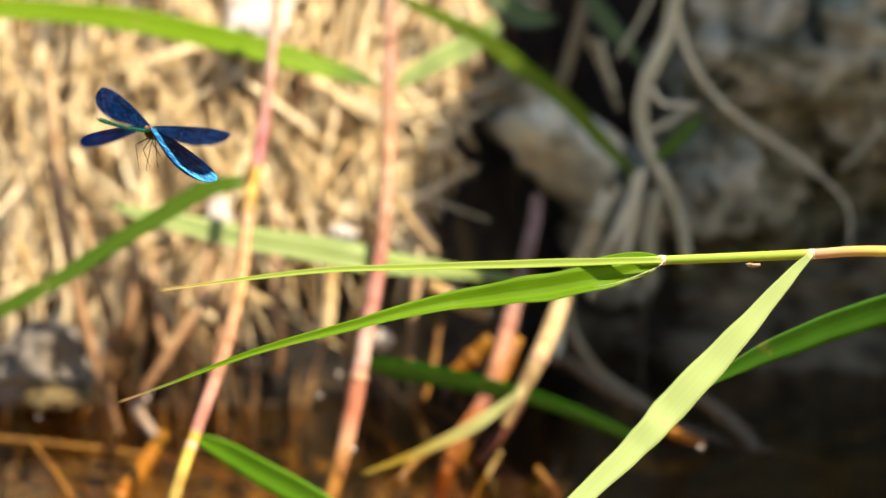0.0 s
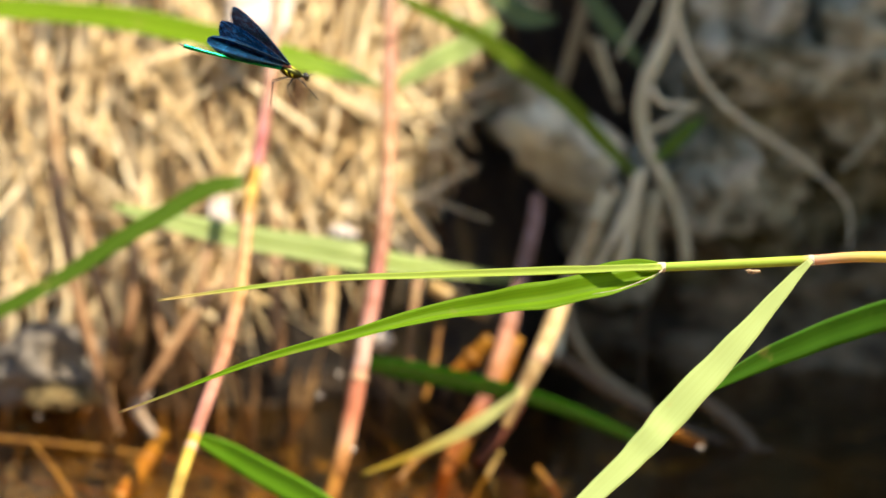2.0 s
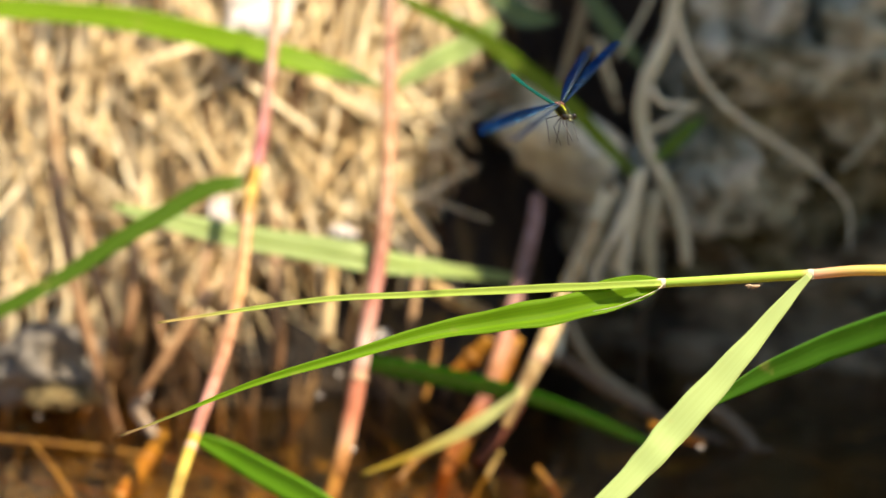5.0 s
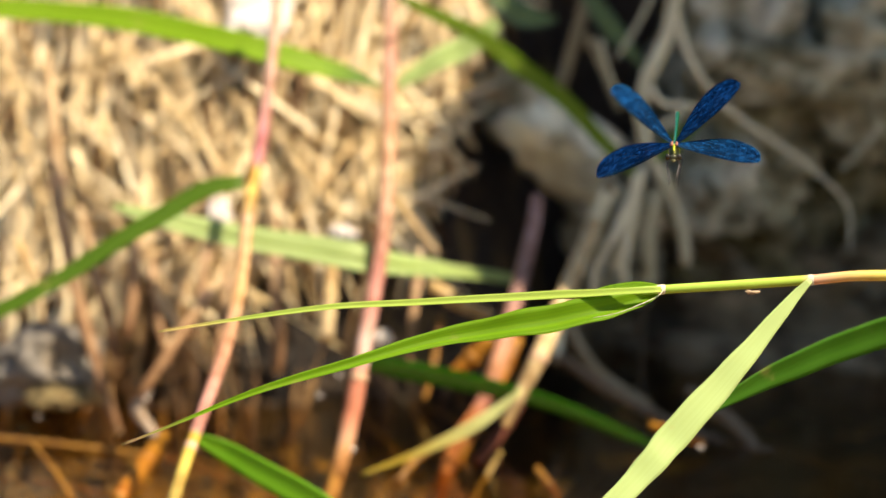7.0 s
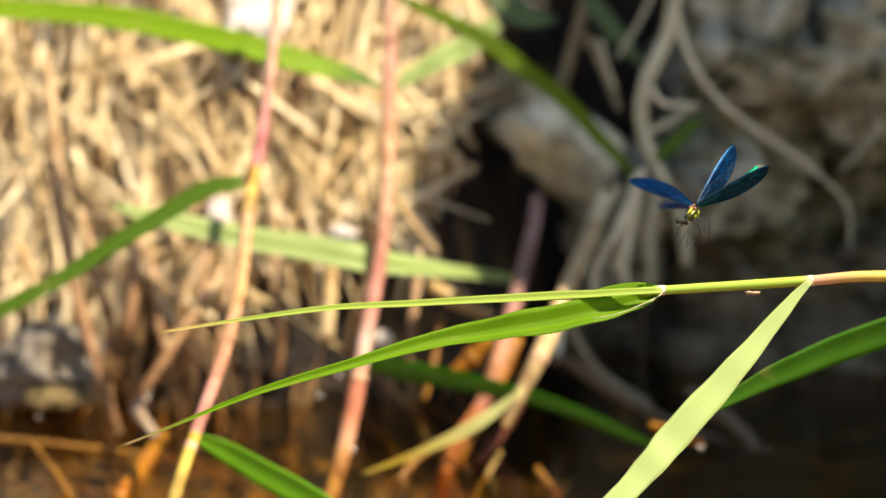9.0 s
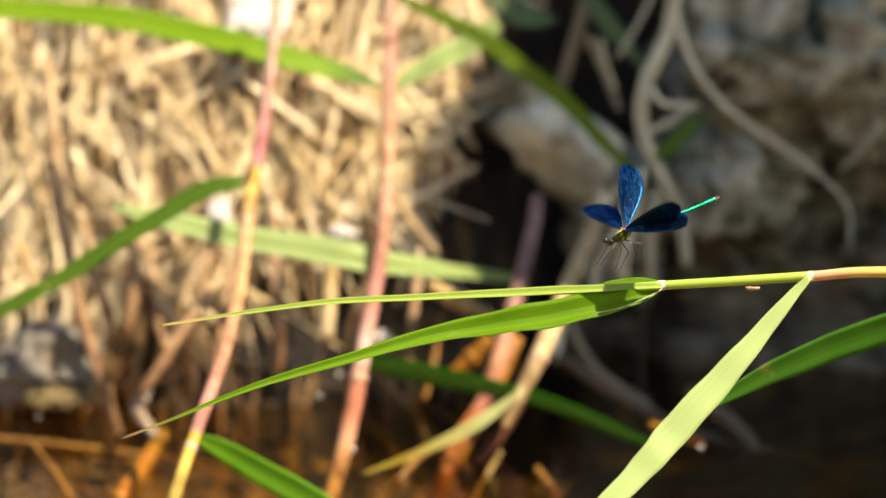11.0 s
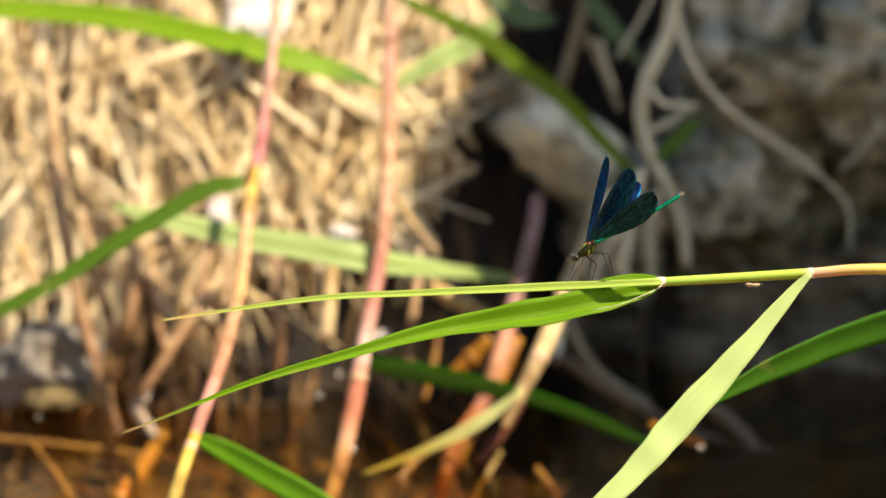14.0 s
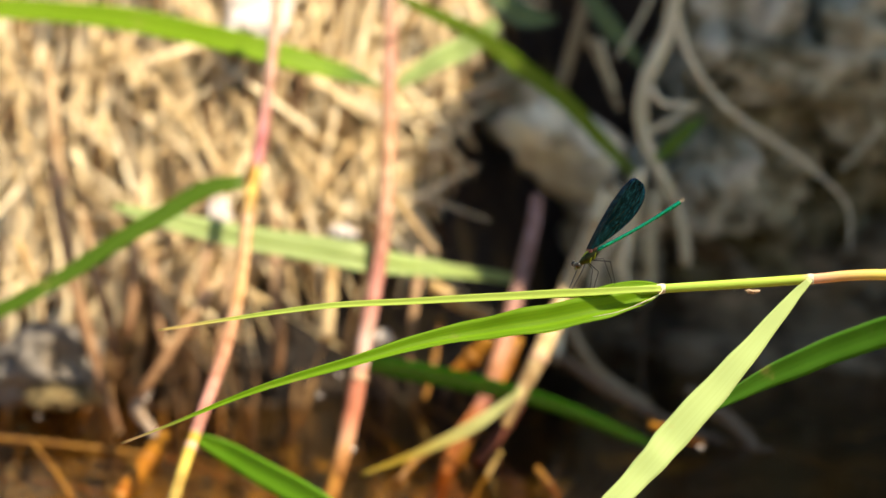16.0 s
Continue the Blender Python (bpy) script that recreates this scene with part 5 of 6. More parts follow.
    walk(wings[0], [
        (0, hinged(0, -52, -154, -23)), (0.1, hinged(0, -172, -27, 154)), (0.2, hinged(0, -145, -36, 175)), (0.3, hinged(0, -161, -43, -156)), (0.4, hinged(0, -166, -40, 159)),
        (0.5, hinged(0, 153, -42, 152)), (0.6, hinged(0, 177, -42, 155)), (0.7, hinged(0, -167, -48, 156)), (0.8, hinged(0, 159, -63, -161)), (0.9, hinged(0, 144, -71, -168)),
        (1, hinged(0, 131, -62, 162)), (1.1, hinged(0, -164, -47, 129)), (1.2, hinged(0, -124, -40, 124)), (1.3, hinged(0, -104, -43, 138)), (1.4, hinged(0, -130, -42, 159)),
        (1.5, hinged(0, -180, -39, -170)), (1.6, hinged(0, -179, -36, -157)), (1.7, hinged(0, 162, -30, -156)), (1.8, hinged(0, 165, -29, -157)), (1.9, hinged(0, 155, -26, -148)),
        (2, hinged(0, 77, -27, -126)), (2.1, hinged(0, 85, -30, -125)), (2.2, hinged(0, 108, -29, -137)), (2.3, hinged(0, 136, -39, -153)), (2.4, hinged(0, 176, -40, 180)),
        (2.5, hinged(0, -172, -28, 166)), (2.6, hinged(0, 152, -28, 160)), (2.7, hinged(0, 153, -34, 173)), (2.8, hinged(0, 125, -34, -162)), (2.9, hinged(0, 93, -30, -141)),
        (3, hinged(0, 50, -29, -118)), (3.1, hinged(0, 62, -31, -95)), (3.2, hinged(0, 70, -35, -83)), (3.3, hinged(0, 81, -31, -91)), (3.4, hinged(0, 89, -33, -92)),
        (3.5, hinged(0, 125, -38, -99)), (3.6, hinged(0, 120, -37, -119)), (3.7, hinged(0, 149, -40, -142)), (3.8, hinged(0, -176, -34, -166)), (3.9, hinged(0, 172, -19, 179)),
        (4, hinged(0, 159, -13, 172)), (4.1, hinged(0, -173, -15, 174)), (4.2, hinged(0, -167, -26, 180)), (4.3, hinged(0, 169, -37, -173)), (4.4, hinged(0, 147, -49, -152)),
        (4.5, hinged(0, 122, -52, -124)), (4.6, hinged(0, 102, -42, -106)), (4.7, hinged(0, 102, -35, -94)), (4.8, hinged(0, 123, -37, -108)), (4.9, hinged(0, 134, -40, -130)),
        (5, hinged(0, 158, -41, -168)), (5.1, hinged(0, -176, -33, 170)), (5.2, hinged(0, 162, -28, 162)), (5.3, hinged(0, 153, -32, 170)), (5.4, hinged(0, 129, -35, -166)),
        (5.5, hinged(0, 95, -31, -143)), (5.6, hinged(0, 50, -29, -118)), (5.7, hinged(0, 63, -31, -95)), (5.8, hinged(0, 72, -35, -85)), (5.9, hinged(0, 88, -48, -98)),
        (6, hinged(0, 119, -64, -120)), (6.1, hinged(0, 172, -68, -172)), (6.2, hinged(0, -154, -63, 146)), (6.3, hinged(0, -134, -56, 122)), (6.4, hinged(0, -148, -40, 123)),
        (6.5, hinged(0, 175, -21, 154)), (6.6, hinged(0, 169, -8, 136)), (6.7, hinged(0, 175, 9, 151)), (6.8, hinged(0, -165, 12, 153)), (6.9, hinged(0, -157, 12, 159)),
        (7, hinged(0, -148, 4, 160)), (7.1, hinged(0, -135, -7, 159)), (7.2, hinged(0, -114, -20, 155)), (7.3, hinged(0, -100, -32, 148)), (7.4, hinged(0, -88, -50, 142)),
        (7.5, hinged(0, -118, -53, 128)), (7.6, hinged(0, -148, -62, 156)), (7.7, hinged(0, -161, -51, 162)), (7.8, hinged(0, -176, -34, 169)), (7.9, hinged(0, 169, -16, 178)),
        (8, hinged(0, 160, 1, 165)), (8.1, hinged(0, 161, 10, 159)), (8.2, hinged(0, 173, 17, 157)), (8.3, hinged(0, -171, 24, 167)), (8.4, hinged(0, 141, 20, 173)),
        (8.5, hinged(0, 99, 6, -166)), (8.6, hinged(0, 176, -8, -146)), (8.7, hinged(0, -126, -32, -155)), (8.8, hinged(0, -143, -38, -156)), (8.9, hinged(0, 177, -30, -125)),
        (9, hinged(0, 115, -10, -116)), (9.1, hinged(0, 167, -7, -136)), (9.2, hinged(0, 167, 0, -171)), (9.3, hinged(0, 172, 4, -176)), (9.4, hinged(0, -178, 8, -177)),
        (9.5, hinged(0, -153, 6, -165)), (9.6, hinged(0, -137, -4, -148)), (9.7, hinged(0, -126, -32, -155)), (9.8, hinged(0, -143, -38, -156)), (9.9, hinged(0, -151, -29, -133)),
        (10, hinged(0, 180, -18, -129)), (10.1, hinged(0, -164, -7, -143)), (10.2, hinged(0, 167, 0, -171)), (10.3, hinged(0, 179, 20, 161)), (10.4, hinged(0, -174, 23, 165)),
        (10.5, hinged(0, -168, 23, 170)), (10.6, hinged(0, -163, 22, 174)), (10.7, hinged(0, -156, 21, 178)), (10.8, hinged(0, -143, 17, -171)), (10.9, hinged(0, -141, 4, -166)),
        (11, hinged(0, -149, -6, -163)), (11.1, hinged(0, -159, -13, -162)), (11.2, hinged(0, -171, -19, -164)), (11.3, hinged(0, 178, -23, -168)), (11.4, hinged(0, 147, -34, -146)),
        (11.5, hinged(0, 168, -25, -152)), (11.6, hinged(0, 150, -31, -139)), (11.7, hinged(0, 157, 0, 166)), (11.8, hinged(0, 105, 0, 161)), (11.9, hinged(0, 111, -15, -175)),
        (12, hinged(0, 93, -25, -157)), (12.1, hinged(0, 123, -30, -150)), (12.2, hinged(0, 152, -35, -156)), (12.3, hinged(0, 138, -32, -161)), (12.4, hinged(0, 139, -27, -171)),
        (12.5, hinged(0, 142, -20, -178)), (12.6, hinged(0, 159, -25, -176)), (12.8, hinged(0, 153, -33, -174)), (13, hinged(0, 128, -39, -161)), (13.2, hinged(0, 148, -42, -163)),
        (13.4, hinged(0, 144, -40, -141)), (13.5, hinged(0, 127, -41, -136)), (13.6, hinged(0, 130, -41, -125)), (13.8, hinged(0, 124, -42, -126)), (14, hinged(0, 118, -41, -117)),
        (14.1, hinged(0, 122, -41, -116)), (14.2, hinged(0, 111, -40, -107)), (14.3, hinged(0, 110, -44, -107)), (14.5, hinged(0, 104, -42, -110)), (15, hinged(0, 102, -39, -107)),
        (15.5, hinged(0, 104, -39, -111)), (16, hinged(0, 107, -38, -118)),
    ])
    walk(wings[1], [
        (0, hinged(1, 47, 2, -3)), (0.1, hinged(1, 5, -6, -2)), (0.2, hinged(1, -30, -15, 2)), (0.3, hinged(1, -29, -21, -17)), (0.4, hinged(1, -46, -28, -45)),
        (0.5, hinged(1, -77, -33, -62)), (0.6, hinged(1, -33, -25, -61)), (0.7, hinged(1, -8, -16, -46)), (0.8, hinged(1, 9, -6, -29)), (0.9, hinged(1, -3, 9, -6)),
        (1, hinged(1, 28, 20, 17)), (1.1, hinged(1, 48, 19, 21)), (1.2, hinged(1, 42, 15, 22)), (1.3, hinged(1, 29, 7, 10)), (1.4, hinged(1, -7, 1, -23)),
        (1.5, hinged(1, -35, -22, -48)), (1.6, hinged(1, 0, -33, -62)), (1.7, hinged(1, 23, -31, -71)), (1.8, hinged(1, 31, -28, -76)), (1.9, hinged(1, 48, -10, -72)),
        (2, hinged(1, 42, -9, -74)), (2.1, hinged(1, 25, -13, -56)), (2.2, hinged(1, 2, -8, -28)), (2.3, hinged(1, 13, 3, 25)), (2.4, hinged(1, 36, 19, 45)),
        (2.5, hinged(1, 26, 27, 63)), (2.6, hinged(1, 72, 19, 61)), (2.7, hinged(1, 96, 32, 45)), (2.8, hinged(1, 96, 39, 41)), (2.9, hinged(1, 99, 39, 24)),
        (3, hinged(1, 89, 29, -1)), (3.1, hinged(1, 75, 9, -12)), (3.2, hinged(1, 69, -4, -24)), (3.3, hinged(1, 66, -12, -26)), (3.4, hinged(1, 53, -23, -23)),
        (3.5, hinged(1, 21, -26, -25)), (3.6, hinged(1, 12, -22, -20)), (3.7, hinged(1, 4, -8, -13)), (3.8, hinged(1, 9, 8, -4)), (3.9, hinged(1, 10, 23, 14)),
        (4, hinged(1, 25, 32, 30)), (4.1, hinged(1, 58, 31, 39)), (4.2, hinged(1, 51, 35, 37)), (4.3, hinged(1, 60, 31, 29)), (4.4, hinged(1, 59, 21, 16)),
        (4.5, hinged(1, 57, 8, 1)), (4.6, hinged(1, 56, -7, -12)), (4.7, hinged(1, 42, -24, -24)), (4.8, hinged(1, 17, -24, -23)), (4.9, hinged(1, 8, -15, -16)),
        (5, hinged(1, 37, 12, 34)), (5.1, hinged(1, 64, 20, 53)), (5.2, hinged(1, 85, 19, 58)), (5.3, hinged(1, 95, 29, 48)), (5.4, hinged(1, 96, 38, 41)),
        (5.5, hinged(1, 100, 39, 22)), (5.6, hinged(1, 96, 30, -6)), (5.7, hinged(1, 78, 8, -15)), (5.8, hinged(1, 69, -5, -24)), (5.9, hinged(1, 52, -8, -28)),
        (6, hinged(1, 29, -8, -32)), (6.1, hinged(1, 11, -3, -39)), (6.2, hinged(1, 5, 5, -44)), (6.3, hinged(1, 2, 10, -51)), (6.4, hinged(1, 0, 20, -40)),
        (6.5, hinged(1, -12, 38, -36)), (6.6, hinged(1, -18, 46, -34)), (6.7, hinged(1, -18, 54, -14)), (6.8, hinged(1, -29, 50, -7)), (6.9, hinged(1, -38, 40, -5)),
        (7, hinged(1, -54, 28, -14)), (7.1, hinged(1, -44, 19, -24)), (7.2, hinged(1, -42, 8, -39)), (7.3, hinged(1, -30, -3, -55)), (7.4, hinged(1, 21, -14, -69)),
        (7.5, hinged(1, 75, -13, -75)), (7.6, hinged(1, 74, -18, -75)), (7.7, hinged(1, 40, -31, -63)), (7.8, hinged(1, 31, -15, -46)), (7.9, hinged(1, 13, 5, -24)),
        (8, hinged(1, -3, 20, -11)), (8.1, hinged(1, -3, 27, 6)), (8.2, hinged(1, -27, 30, 14)), (8.3, hinged(1, -53, 33, 11)), (8.4, hinged(1, -48, 32, 2)),
        (8.5, hinged(1, -47, 25, -21)), (8.6, hinged(1, -40, 6, -42)), (8.7, hinged(1, -42, -35, -67)), (8.8, hinged(1, -5, -24, -49)), (8.9, hinged(1, 32, -24, -27)),
        (9, hinged(1, -4, 16, -26)), (9.1, hinged(1, 18, 29, -7)), (9.2, hinged(1, 50, 33, 15)), (9.3, hinged(1, 29, 34, 15)), (9.4, hinged(1, 6, 35, 9)),
        (9.5, hinged(1, -26, 34, -12)), (9.6, hinged(1, -35, 17, -38)), (9.7, hinged(1, -42, -35, -67)), (9.8, hinged(1, -5, -24, -49)), (9.9, hinged(1, 32, -24, -27)),
        (10, hinged(1, -4, 16, -26)), (10.1, hinged(1, 18, 29, -7)), (10.2, hinged(1, -10, 28, 4)), (10.3, hinged(1, -38, 31, 13)), (10.4, hinged(1, -48, 32, 12)),
        (10.5, hinged(1, -54, 32, 9)), (10.6, hinged(1, -56, 31, 5)), (10.7, hinged(1, -59, 30, 1)), (10.8, hinged(1, -64, 27, -9)), (10.9, hinged(1, -39, 13, -3)),
        (11, hinged(1, -10, -4, -4)), (11.1, hinged(1, 21, -19, -10)), (11.2, hinged(1, 50, -32, -16)), (11.3, hinged(1, 80, -44, -22)), (11.4, hinged(1, 106, -41, -61)),
        (11.5, hinged(1, 67, -45, -82)), (11.6, hinged(1, 59, -46, -40)), (11.7, hinged(1, 52, -37, -6)), (11.8, hinged(1, 37, -38, 8)), (11.9, hinged(1, 59, -63, 10)),
        (12, hinged(1, 62, -106, 20)), (12.1, hinged(1, 157, -62, -77)), (12.2, hinged(1, 107, -48, -49)), (12.3, hinged(1, 91, -49, -45)), (12.4, hinged(1, 60, -49, -26)),
        (12.5, hinged(1, 44, -42, -8)), (12.6, hinged(1, 63, -37, -3)), (12.8, hinged(1, 72, -67, -5)), (13, hinged(1, 58, -110, 32)), (13.2, hinged(1, 131, -69, -51)),
        (13.4, hinged(1, 90, -47, -31)), (13.5, hinged(1, 79, -53, -37)), (13.6, hinged(1, 91, -52, -41)), (13.8, hinged(1, 145, -65, -103)), (14, hinged(1, 144, -55, -102)),
        (14.1, hinged(1, 150, -53, -109)), (14.2, hinged(1, 140, -50, -106)), (14.3, hinged(1, 138, -49, -114)), (14.5, hinged(1, 103, -40, -110)), (15, hinged(1, 102, -38, -107)),
        (15.5, hinged(1, 103, -38, -111)), (16, hinged(1, 106, -37, -118)),
    ])
    walk(wings[2], [
        (0, hinged(2, 131, 9, 164)), (0.1, hinged(2, -163, 15, 149)), (0.2, hinged(2, -130, 12, 159)), (0.3, hinged(2, -119, 3, 177)), (0.4, hinged(2, -115, -6, -166)),
        (0.5, hinged(2, -110, -14, -171)), (0.6, hinged(2, -101, -14, 164)), (0.7, hinged(2, -110, -23, 154)), (0.8, hinged(2, 171, -36, 174)), (0.9, hinged(2, 124, -38, -168)),
        (1, hinged(2, 74, -36, -169)), (1.1, hinged(2, 105, -22, 162)), (1.2, hinged(2, 139, -7, 152)), (1.3, hinged(2, 172, -11, 153)), (1.4, hinged(2, 145, -14, 162)),
        (1.5, hinged(2, 88, -18, -169)), (1.6, hinged(2, 132, -17, -158)), (1.7, hinged(2, 145, -14, -153)), (1.8, hinged(2, 146, -14, -151)), (1.9, hinged(2, 148, -12, -151)),
        (2, hinged(2, 93, -15, -128)), (2.1, hinged(2, 72, -17, -115)), (2.2, hinged(2, 89, -23, -113)), (2.3, hinged(2, 114, -29, -123)), (2.4, hinged(2, 143, -23, -146)),
        (2.5, hinged(2, -177, -15, 180)), (2.6, hinged(2, 156, -3, 176)), (2.7, hinged(2, 131, 1, 179)), (2.8, hinged(2, 98, -2, -176)), (2.9, hinged(2, 82, -5, -164)),
        (3, hinged(2, 68, -9, -144)), (3.1, hinged(2, 73, -20, -113)), (3.2, hinged(2, 77, -20, -100)), (3.3, hinged(2, 89, -21, -99)), (3.4, hinged(2, 86, -23, -93)),
        (3.5, hinged(2, 111, -20, -91)), (3.6, hinged(2, 96, -18, -106)), (3.7, hinged(2, 115, -20, -118)), (3.8, hinged(2, 172, -19, -155)), (3.9, hinged(2, 174, -7, -170)),
        (4, hinged(2, 170, 7, 179)), (4.1, hinged(2, 144, 12, 177)), (4.2, hinged(2, 121, 17, 174)), (4.3, hinged(2, 113, 9, -179)), (4.4, hinged(2, 109, -5, -160)),
        (4.5, hinged(2, 103, -13, -139)), (4.6, hinged(2, 99, -19, -118)), (4.7, hinged(2, 95, -22, -93)), (4.8, hinged(2, 105, -19, -98)), (4.9, hinged(2, 106, -19, -112)),
        (5, hinged(2, 131, -27, -137)), (5.1, hinged(2, 169, -20, -169)), (5.2, hinged(2, 164, -7, 178)), (5.3, hinged(2, 136, 0, 178)), (5.4, hinged(2, 103, -1, -177)),
        (5.5, hinged(2, 83, -5, -165)), (5.6, hinged(2, 68, -9, -144)), (5.7, hinged(2, 73, -20, -112)), (5.8, hinged(2, 78, -20, -100)), (5.9, hinged(2, 95, -38, -104)),
        (6, hinged(2, 109, -55, -113)), (6.1, hinged(2, 142, -64, -144)), (6.2, hinged(2, -178, -66, 170)), (6.3, hinged(2, -145, -59, 136)), (6.4, hinged(2, -157, -46, 150)),
        (6.5, hinged(2, -178, -31, 148)), (6.6, hinged(2, -172, -23, 148)), (6.7, hinged(2, -155, -21, 151)), (6.8, hinged(2, -142, -25, 157)), (6.9, hinged(2, -141, -35, 170)),
        (7, hinged(2, -135, -45, 179)), (7.1, hinged(2, -114, -61, 157)), (7.2, hinged(2, -106, -69, 145)), (7.3, hinged(2, -121, -63, 135)), (7.4, hinged(2, -151, -64, 142)),
        (7.5, hinged(2, -158, -61, 144)), (7.6, hinged(2, -169, -62, 164)), (7.7, hinged(2, -154, -53, 160)), (7.8, hinged(2, -172, -43, 172)), (7.9, hinged(2, -178, -32, 168)),
        (8, hinged(2, 174, -20, 158)), (8.1, hinged(2, 147, -17, 151)), (8.2, hinged(2, 121, -21, 149)), (8.3, hinged(2, 131, -28, 160)), (8.4, hinged(2, 129, -37, -178)),
        (8.5, hinged(2, 123, -44, -156)), (8.6, hinged(2, 134, -54, -160)), (8.7, hinged(2, 140, -55, -148)), (8.8, hinged(2, 116, -47, -126)), (8.9, hinged(2, 91, -35, -101)),
        (9, hinged(2, 86, -19, -83)), (9.1, hinged(2, 110, -32, -157)), (9.2, hinged(2, 141, -32, 143)), (9.3, hinged(2, 139, -31, 146)), (9.4, hinged(2, 136, -35, 160)),
        (9.5, hinged(2, 128, -41, -176)), (9.6, hinged(2, 134, -50, -169)), (9.7, hinged(2, 140, -55, -148)), (9.8, hinged(2, 116, -47, -126)), (9.9, hinged(2, 124, -53, -142)),
        (10, hinged(2, 154, -48, -171)), (10.1, hinged(2, 139, -40, 162)), (10.2, hinged(2, 141, -32, 143)), (10.3, hinged(2, 125, -23, 154)), (10.4, hinged(2, 129, -27, 158)),
        (10.5, hinged(2, 130, -30, 166)), (10.6, hinged(2, 129, -34, 177)), (10.7, hinged(2, 126, -37, -172)), (10.8, hinged(2, 122, -40, -161)), (10.9, hinged(2, 129, -32, -161)),
        (11, hinged(2, 140, -23, -170)), (11.1, hinged(2, 148, -12, -178)), (11.2, hinged(2, 152, 2, 177)), (11.3, hinged(2, 153, 16, 173)), (11.4, hinged(2, 145, 8, -150)),
        (11.5, hinged(2, 102, 1, -101)), (11.6, hinged(2, 145, -18, -134)), (11.7, hinged(2, 173, -6, -159)), (11.8, hinged(2, 155, 9, -164)), (11.9, hinged(2, 112, 23, -165)),
        (12, hinged(2, 79, 19, -161)), (12.1, hinged(2, 101, 12, -153)), (12.2, hinged(2, 107, 4, -152)), (12.3, hinged(2, 116, -6, -144)), (12.4, hinged(2, 120, -11, -145)),
        (12.5, hinged(2, 121, -12, -140)), (12.6, hinged(2, 123, -9, -140)), (12.8, hinged(2, 126, -8, -144)), (13, hinged(2, 116, 3, -141)), (13.2, hinged(2, 131, 0, -151)),
        (13.4, hinged(2, 128, 1, -149)), (13.5, hinged(2, 111, 1, -144)), (13.6, hinged(2, 115, -4, -141)), (13.8, hinged(2, 115, -12, -143)), (14, hinged(2, 103, -22, -133)),
        (14.1, hinged(2, 111, -26, -130)), (14.2, hinged(2, 111, -31, -125)), (14.3, hinged(2, 114, -43, -121)), (14.5, hinged(2, 106, -42, -121)), (15, hinged(2, 104, -40, -118)),
        (15.5, hinged(2, 105, -39, -122)), (16, hinged(2, 107, -39, -127)),
    ])
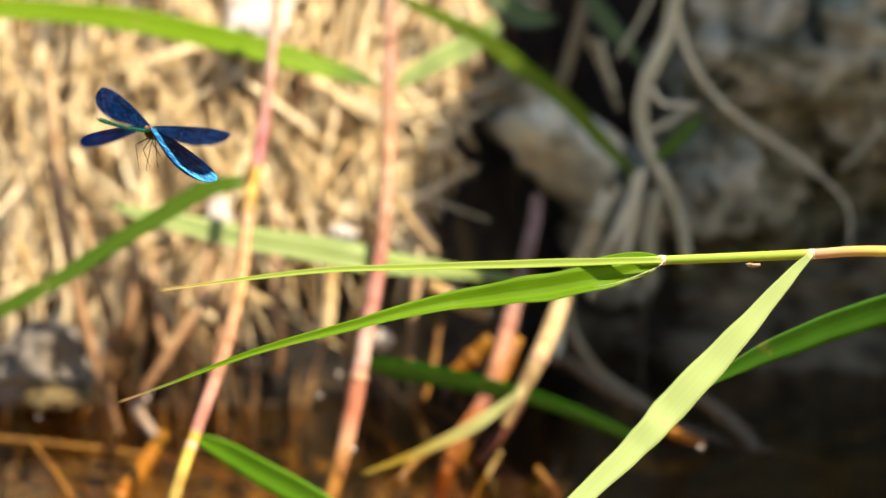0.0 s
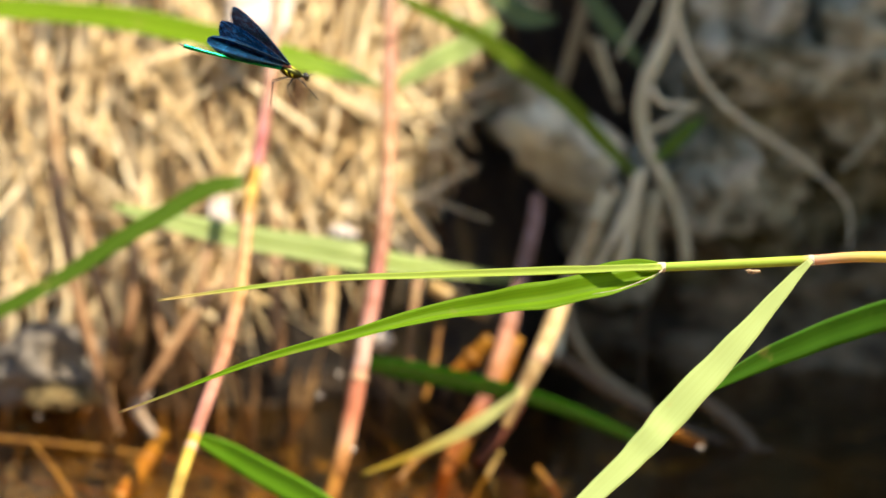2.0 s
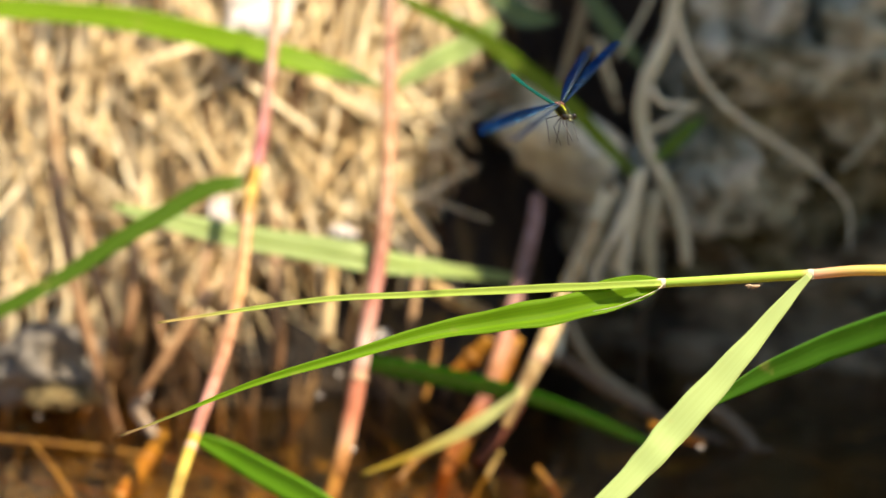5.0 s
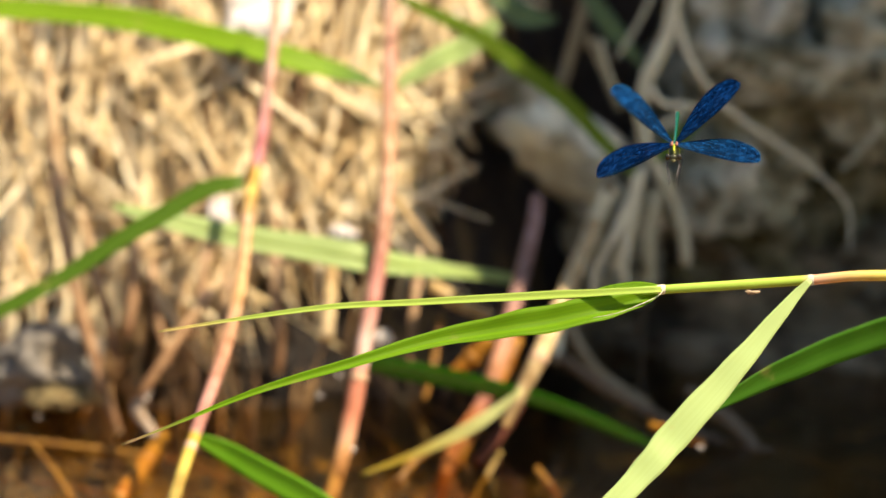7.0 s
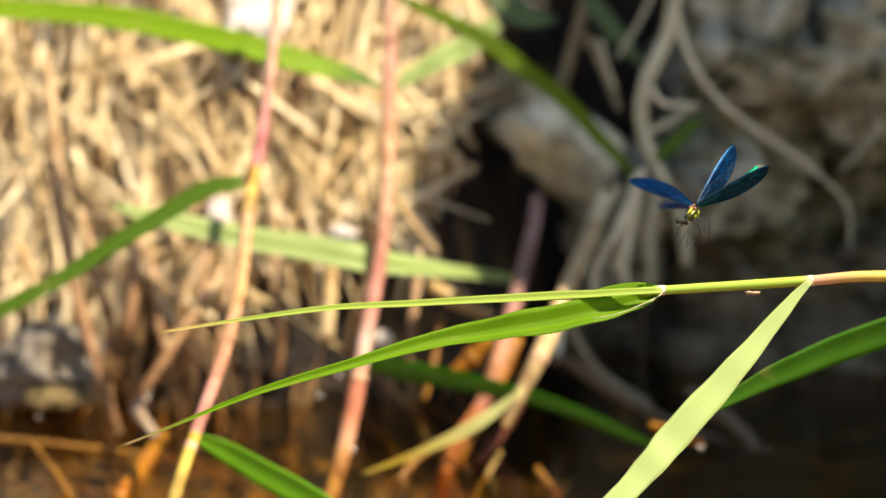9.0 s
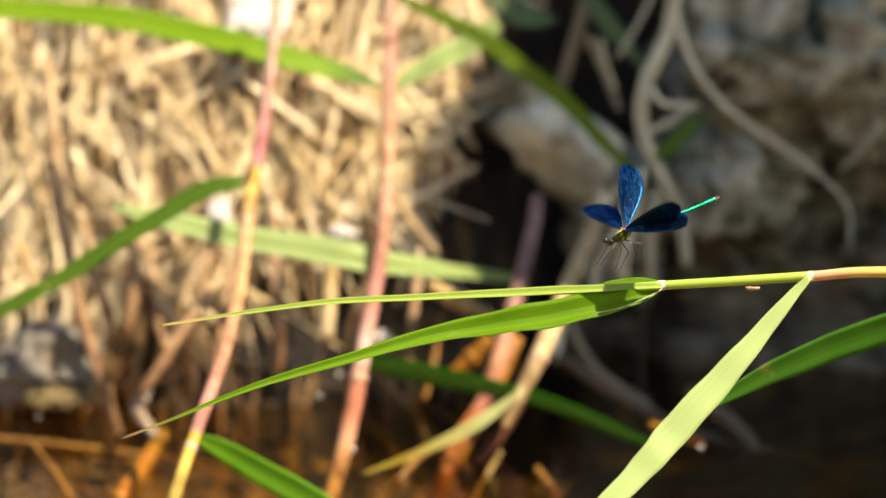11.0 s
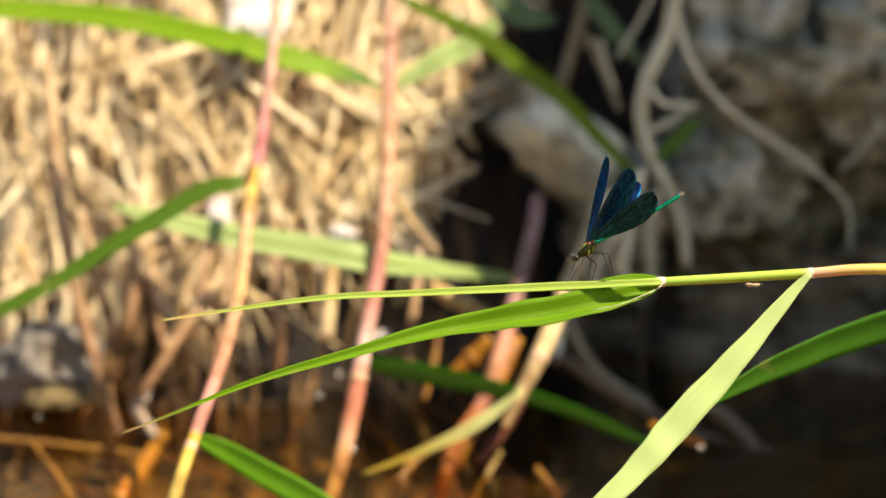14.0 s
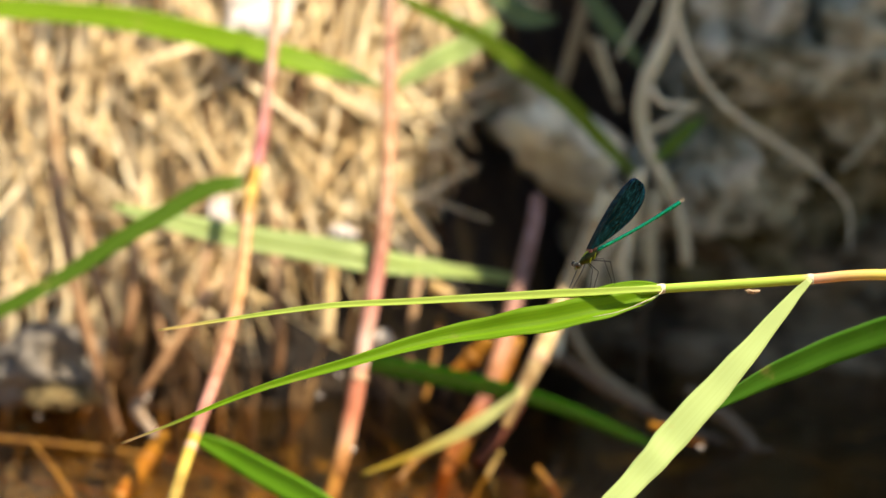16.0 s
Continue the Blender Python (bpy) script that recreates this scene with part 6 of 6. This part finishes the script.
    walk(wings[3], [
        (0, hinged(3, 44, 32, 6)), (0.1, hinged(3, 55, 33, -5)), (0.2, hinged(3, 47, 30, -9)), (0.3, hinged(3, 36, 31, 2)), (0.4, hinged(3, -3, 30, -20)),
        (0.5, hinged(3, -33, 26, -44)), (0.6, hinged(3, -50, 18, -57)), (0.7, hinged(3, -48, 13, -58)), (0.8, hinged(3, -17, 11, -64)), (0.9, hinged(3, -15, 24, -43)),
        (1, hinged(3, 12, 42, -16)), (1.1, hinged(3, 23, 47, 0)), (1.2, hinged(3, 42, 50, 16)), (1.3, hinged(3, 15, 46, 13)), (1.4, hinged(3, 4, 53, 59)),
        (1.5, hinged(3, 52, 53, 134)), (1.6, hinged(3, -96, 72, -40)), (1.7, hinged(3, -80, 23, -53)), (1.8, hinged(3, -43, 12, -63)), (1.9, hinged(3, -53, 4, -65)),
        (2, hinged(3, -31, -6, -68)), (2.1, hinged(3, -13, -14, -52)), (2.2, hinged(3, 0, -9, -26)), (2.3, hinged(3, 4, 7, -12)), (2.4, hinged(3, -25, 47, -20)),
        (2.5, hinged(3, 7, 108, 9)), (2.6, hinged(3, 84, 63, 81)), (2.7, hinged(3, 82, 16, 37)), (2.8, hinged(3, 136, 4, 25)), (2.9, hinged(3, 101, -12, 0)),
        (3, hinged(3, 109, -23, -14)), (3.1, hinged(3, 68, -37, -14)), (3.2, hinged(3, 58, -37, -18)), (3.3, hinged(3, 59, -31, -13)), (3.4, hinged(3, 61, -34, -19)),
        (3.5, hinged(3, 19, -36, -23)), (3.6, hinged(3, 7, -28, -8)), (3.7, hinged(3, 0, -13, -3)), (3.8, hinged(3, -1, -5, 20)), (3.9, hinged(3, 9, 7, 32)),
        (4, hinged(3, 28, 13, 41)), (4.1, hinged(3, 54, 4, 42)), (4.2, hinged(3, 92, -6, 25)), (4.3, hinged(3, 88, -9, 16)), (4.4, hinged(3, 75, -16, 7)),
        (4.5, hinged(3, 69, -21, -2)), (4.6, hinged(3, 65, -25, -8)), (4.7, hinged(3, 46, -35, -21)), (4.8, hinged(3, 13, -33, -16)), (4.9, hinged(3, 3, -20, -5)),
        (5, hinged(3, 0, 18, -1)), (5.1, hinged(3, 31, 40, 20)), (5.2, hinged(3, 63, 41, 45)), (5.3, hinged(3, 78, 21, 40)), (5.4, hinged(3, 128, 5, 27)),
        (5.5, hinged(3, 89, -10, 0)), (5.6, hinged(3, 76, -24, -17)), (5.7, hinged(3, 54, -38, -15)), (5.8, hinged(3, 58, -36, -18)), (5.9, hinged(3, 48, -33, -9)),
        (6, hinged(3, 29, -35, -7)), (6.1, hinged(3, 5, -32, 1)), (6.2, hinged(3, 1, -28, 8)), (6.3, hinged(3, 0, -29, 12)), (6.4, hinged(3, 6, -15, 18)),
        (6.5, hinged(3, 15, -5, 32)), (6.6, hinged(3, 22, 3, 36)), (6.7, hinged(3, -11, 0, 37)), (6.8, hinged(3, -32, -12, 27)), (6.9, hinged(3, -35, -24, 17)),
        (7, hinged(3, -50, -44, 20)), (7.1, hinged(3, -66, -64, 37)), (7.2, hinged(3, -87, -77, 74)), (7.3, hinged(3, -109, -73, 105)), (7.4, hinged(3, -116, -73, 120)),
        (7.5, hinged(3, -121, -74, 126)), (7.6, hinged(3, -122, -74, 119)), (7.7, hinged(3, -75, -74, 73)), (7.8, hinged(3, -22, -54, 34)), (7.9, hinged(3, 5, -33, 25)),
        (8, hinged(3, 20, -22, 51)), (8.1, hinged(3, 5, -10, 27)), (8.2, hinged(3, -18, -12, 18)), (8.3, hinged(3, -18, -20, 1)), (8.4, hinged(3, -7, -28, -18)),
        (8.5, hinged(3, 65, -31, -52)), (8.6, hinged(3, 111, -33, -69)), (8.7, hinged(3, 89, -37, -71)), (8.8, hinged(3, 80, -19, -65)), (8.9, hinged(3, 23, -16, -32)),
        (9, hinged(3, 1, -9, -5)), (9.1, hinged(3, 24, -3, 5)), (9.2, hinged(3, 53, -5, 23)), (9.3, hinged(3, 38, -5, 17)), (9.4, hinged(3, 23, -7, 4)),
        (9.5, hinged(3, 40, -18, -19)), (9.6, hinged(3, 84, -35, -46)), (9.7, hinged(3, 89, -37, -71)), (9.8, hinged(3, 80, -19, -65)), (9.9, hinged(3, 35, -16, -32)),
        (10, hinged(3, 27, -10, -6)), (10.1, hinged(3, 36, -3, 5)), (10.2, hinged(3, 53, -5, 23)), (10.3, hinged(3, -18, -15, 11)), (10.4, hinged(3, -18, -19, 4)),
        (10.5, hinged(3, -18, -21, -3)), (10.6, hinged(3, -18, -24, -11)), (10.7, hinged(3, -16, -27, -20)), (10.8, hinged(3, 6, -31, -31)), (10.9, hinged(3, 9, -29, -36)),
        (11, hinged(3, 2, -29, -34)), (11.1, hinged(3, -13, -27, -27)), (11.2, hinged(3, -36, -19, -23)), (11.3, hinged(3, -63, -7, -25)), (11.4, hinged(3, -50, -8, -36)),
        (11.5, hinged(3, -23, -34, -59)), (11.6, hinged(3, -22, -16, -57)), (11.7, hinged(3, -3, -10, -58)), (11.8, hinged(3, -41, -11, -32)), (11.9, hinged(3, -80, -8, -16)),
        (12, hinged(3, -59, -2, -7)), (12.1, hinged(3, -72, 3, -15)), (12.2, hinged(3, -52, -9, -35)), (12.3, hinged(3, -40, -14, -47)), (12.4, hinged(3, -23, -21, -53)),
        (12.5, hinged(3, -13, -23, -55)), (12.6, hinged(3, -10, -22, -52)), (12.8, hinged(3, -28, -16, -44)), (13, hinged(3, -33, -11, -31)), (13.2, hinged(3, -36, -7, -33)),
        (13.4, hinged(3, -42, -11, -30)), (13.5, hinged(3, -49, 14, -34)), (13.6, hinged(3, -56, 7, -56)), (13.8, hinged(3, 13, -4, -62)), (14, hinged(3, 9, -13, -64)),
        (14.1, hinged(3, 15, -12, -64)), (14.2, hinged(3, 13, -19, -67)), (14.3, hinged(3, 13, -28, -61)), (14.5, hinged(3, 69, -41, -121)), (15, hinged(3, 104, -39, -118)),
        (15.5, hinged(3, 104, -38, -121)), (16, hinged(3, 106, -37, -126)),
    ])


motions()
